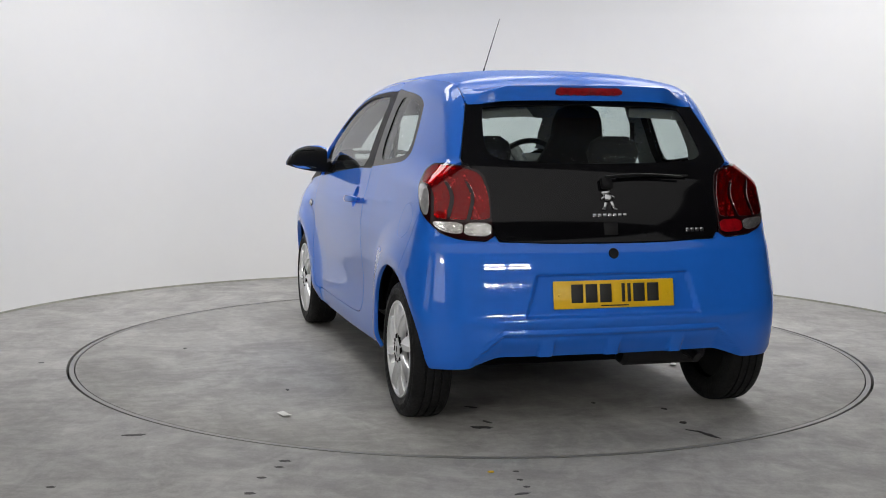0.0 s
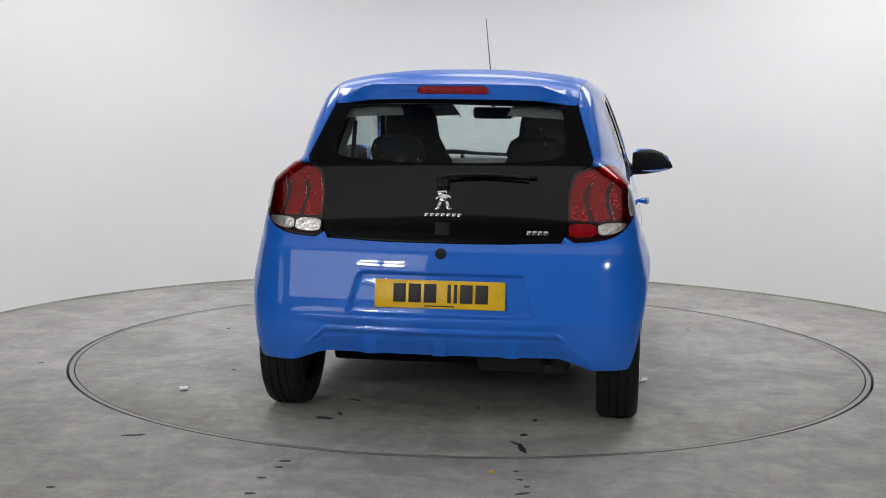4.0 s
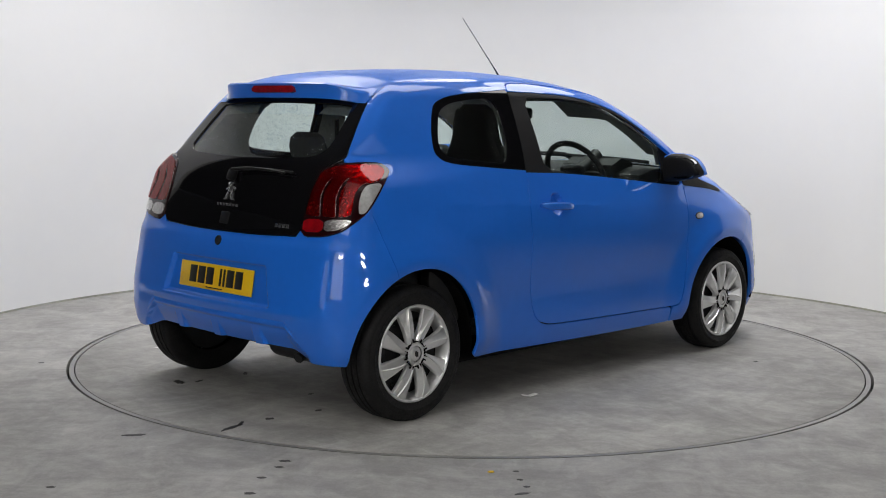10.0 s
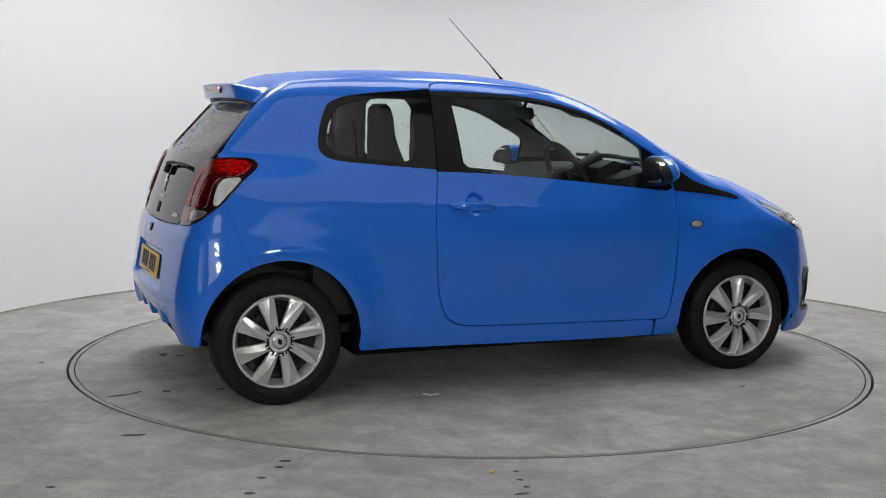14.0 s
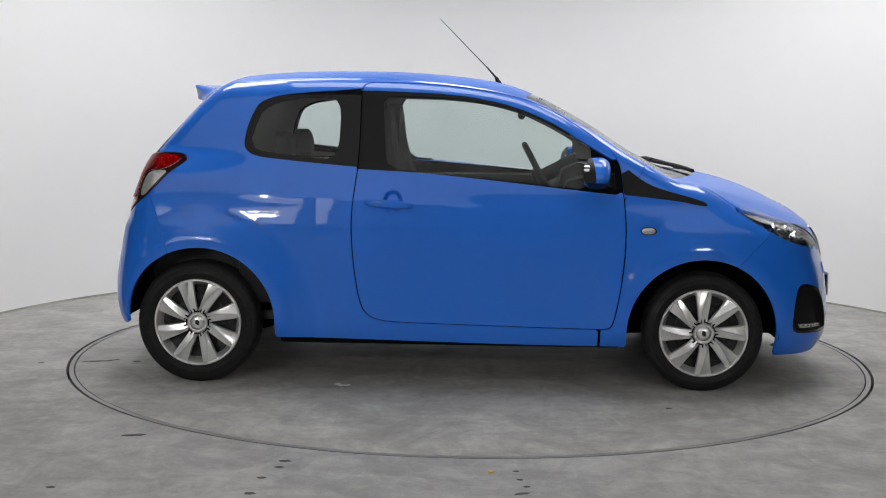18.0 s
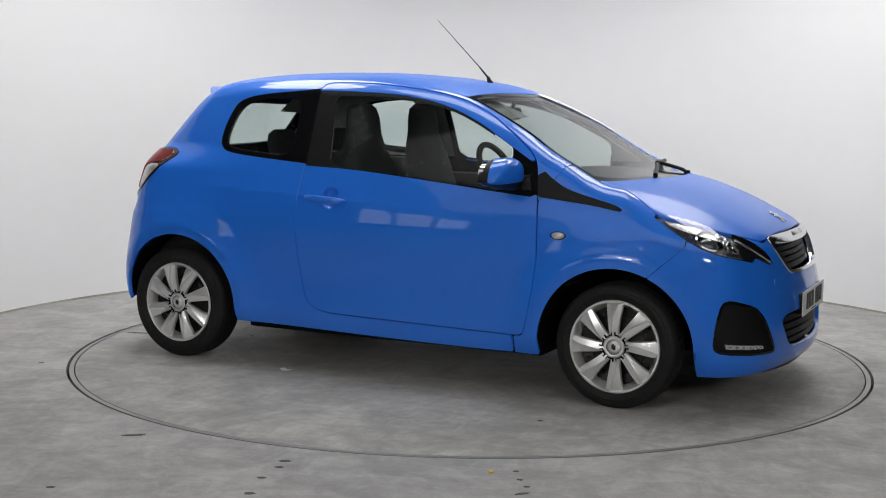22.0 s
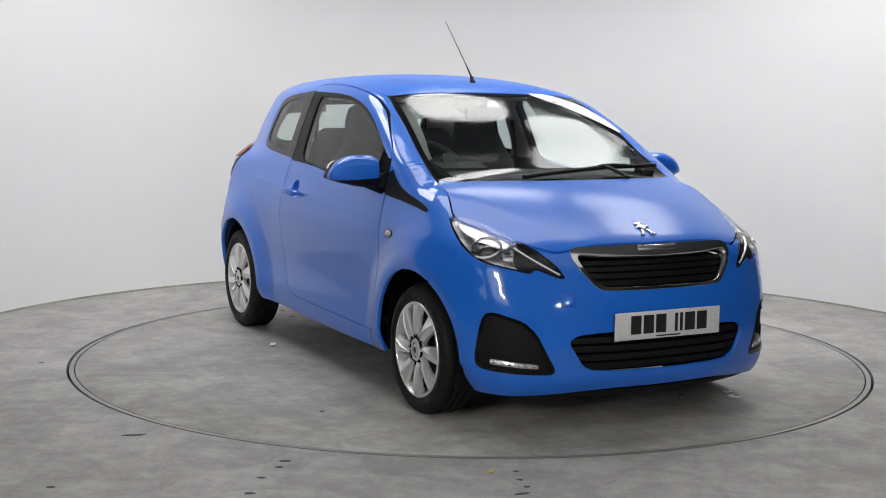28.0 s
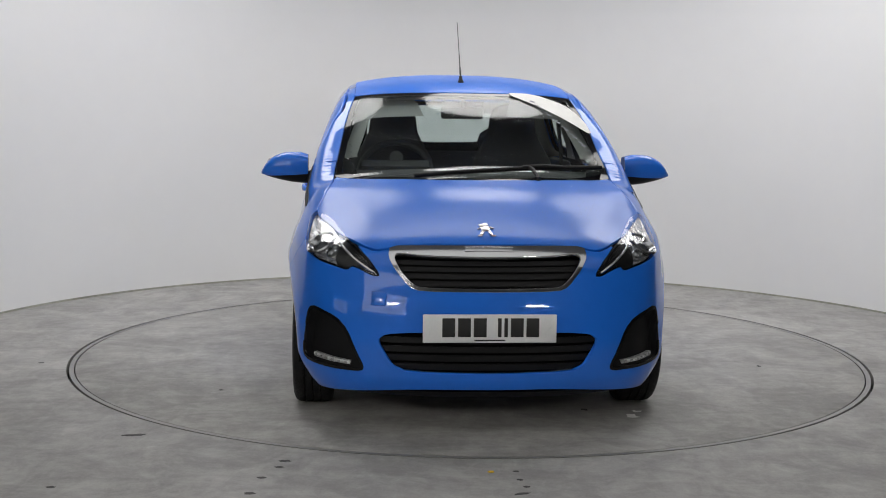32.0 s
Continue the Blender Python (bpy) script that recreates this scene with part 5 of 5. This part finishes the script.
for sgn in (-1, 1):
    bm = bmesh.new()
    box(bm, .17, sgn * .675, .62, 1.20, .05, .60, .02)
    box(bm, .1, sgn * .645, .72, .7, .06, .06, .02)
    part("door_card", bm, CABIN, door_r if sgn < 0 else door_l)
    bm = bmesh.new()
    box(bm, -.72, sgn * .655, .68, .56, .07, .64, .03)
    part("side_card", bm, CABIN, car)
    bm = bmesh.new()
    tube(bm, [(-.40, sgn * .60, 1.22), (-.38, sgn * .62, 1.0), (-.34, sgn * .63, .5)], .012, 6)
    part("seat_belt", bm, SEAT, car)
    bm = bmesh.new()
    box(bm, .30, sgn * .33, 1.352, .10, .32, .016, .006, Matrix.Translation((.30, 0, 1.352)) @ pose(0, 0, 0, 0, 18, 0) @ Matrix.Translation((-.30, 0, -1.352)))
    part("sun_visor", bm, HEADLINE, car)
bm = bmesh.new()
box(bm, -1.12, 0, .965, .50, 1.12, .02, .008)
part("parcel_shelf", bm, CABIN, car)
bm = bmesh.new()
box(bm, -1.2, 0, .62, .5, 1.2, .5, .03)
part("boot_trim", bm, CABIN, car, smooth=False)


# ---- litter and stains ----
def blob(bm, x, y, z, rx, ry, turn, seed, h=.0012, n=18):
    rnd = random.Random(seed)
    rows = [[], []]
    for k in range(n):
        a = 2 * math.pi * k / n
        q = .65 + .5 * rnd.random()
        p = pose(x, y, 0, 0, 0, turn) @ Vector((rx * q * math.cos(a), ry * q * math.sin(a), 0))
        rows[0].append((p.x, p.y, z - .001))
        rows[1].append((p.x, p.y, z + h))
    loft(bm, rows, close=True)


STAIN = material("oily_stain", (0.025, 0.024, 0.023), 0.6, 0, 0.3, 40)
for i, (x, y, rx, ry, tn) in enumerate(((-1.86, -.44, .066, .014, 15), (-1.79, -.41, .034, .009, 40), (-1.66, -.43, .020, .016, 0), (-1.54, .41, .045, .022, 70), (-1.46, .36, .03, .012, 30), (-1.42, -.46, .018, .012, 0),
                                       (-1.2, .35, .03, .012, 50), (-1.25, -.2, .016, .010, 0), (-.69, 1.07, .016, .008, 0), (.9, -1.2, .014, .010, 0), (1.3, .4, .02, .01, 30), (.4, 1.45, .015, .01, 0))):
    bm = bmesh.new()
    blob(bm, x, y, 0, rx, ry, tn, i)
    part("oil_stain", bm, STAIN, table, "dark oily stain")
for i, (x, y, rx, ry, tn) in enumerate(((-2.14, -.47, .016, .010, 0), (-.67, -2.12, .022, .012, 10), (-.68, -2.20, .016, .012, 0), (-.73, -2.51, .02, .012, 0), (-.72, -2.33, .016, .010, 0), (-1.41, -2.48, .016, .01, 0), (.18, -2.46, .03, .01, 20),
                                       (.18, -2.3, .012, .009, 0), (.17, -2.2, .011, .008, 0), (.2, -2.38, .011, .009, 0), (-1.31, -1.80, .05, .014, 15), (1.2, -2.55, .014, .01, 0), (-2.62, -1.2, .012, .009, 0), (2.2, -1.9, .012, .008, 0))):
    bm = bmesh.new()
    blob(bm, x, y, 0, rx, ry, tn, 50 + i)
    tagged(part("dirt_spot", bm, STAIN), "dark spot of dirt on the grey floor", "dirt", "dirt spots on the floor")
bm = bmesh.new()
blob(bm, .08, -2.215, 0, .012, .007, 20, 90, .004)
tagged(part("leaf_scrap", bm, YELLOW), "tiny yellow scrap lying on the grey floor", "scrap")
scraps = []
for i, (x, y, rx, ry, tn) in enumerate(((-1.16, 1.165, .035, .018, 20), (-.575, -.905, .038, .014, -25), (1.45, .56, .032, .018, 10), (1.36, .60, .02, .01, 60))):
    bm = bmesh.new()
    for q in (-1, 1):
        box(bm, rx * .5 * q, 0, .004 if q > 0 else .0025, rx, ry * 2, .0012, 0, pose(0, 0, 0, 0, -8 * q, 12 * q))
    ob = tagged(part("paper_scrap", bm, PAPER, smooth=False), "small creased white paper scrap on the turntable", "paper scrap", "scraps on the turntable")
    scraps.append((ob, pose(x, y, .0022, 0, 0, tn)))


# ---- what moves ----
def motions():
    m = [(t, pose(0, 0, 0, 0, 0, heading(t))) for t in range(0, 33, 2)]
    walk(table, [(t, Matrix.Translation((-.013, 0, 0)) @ q) for t, q in m])
    for ob, at in scraps:
        walk(ob, [(t, q @ at) for t, q in m])
    walk(car, [(t, q @ Matrix.Translation((-.0865, -.0782, 0))) for t, q in m])


motions()
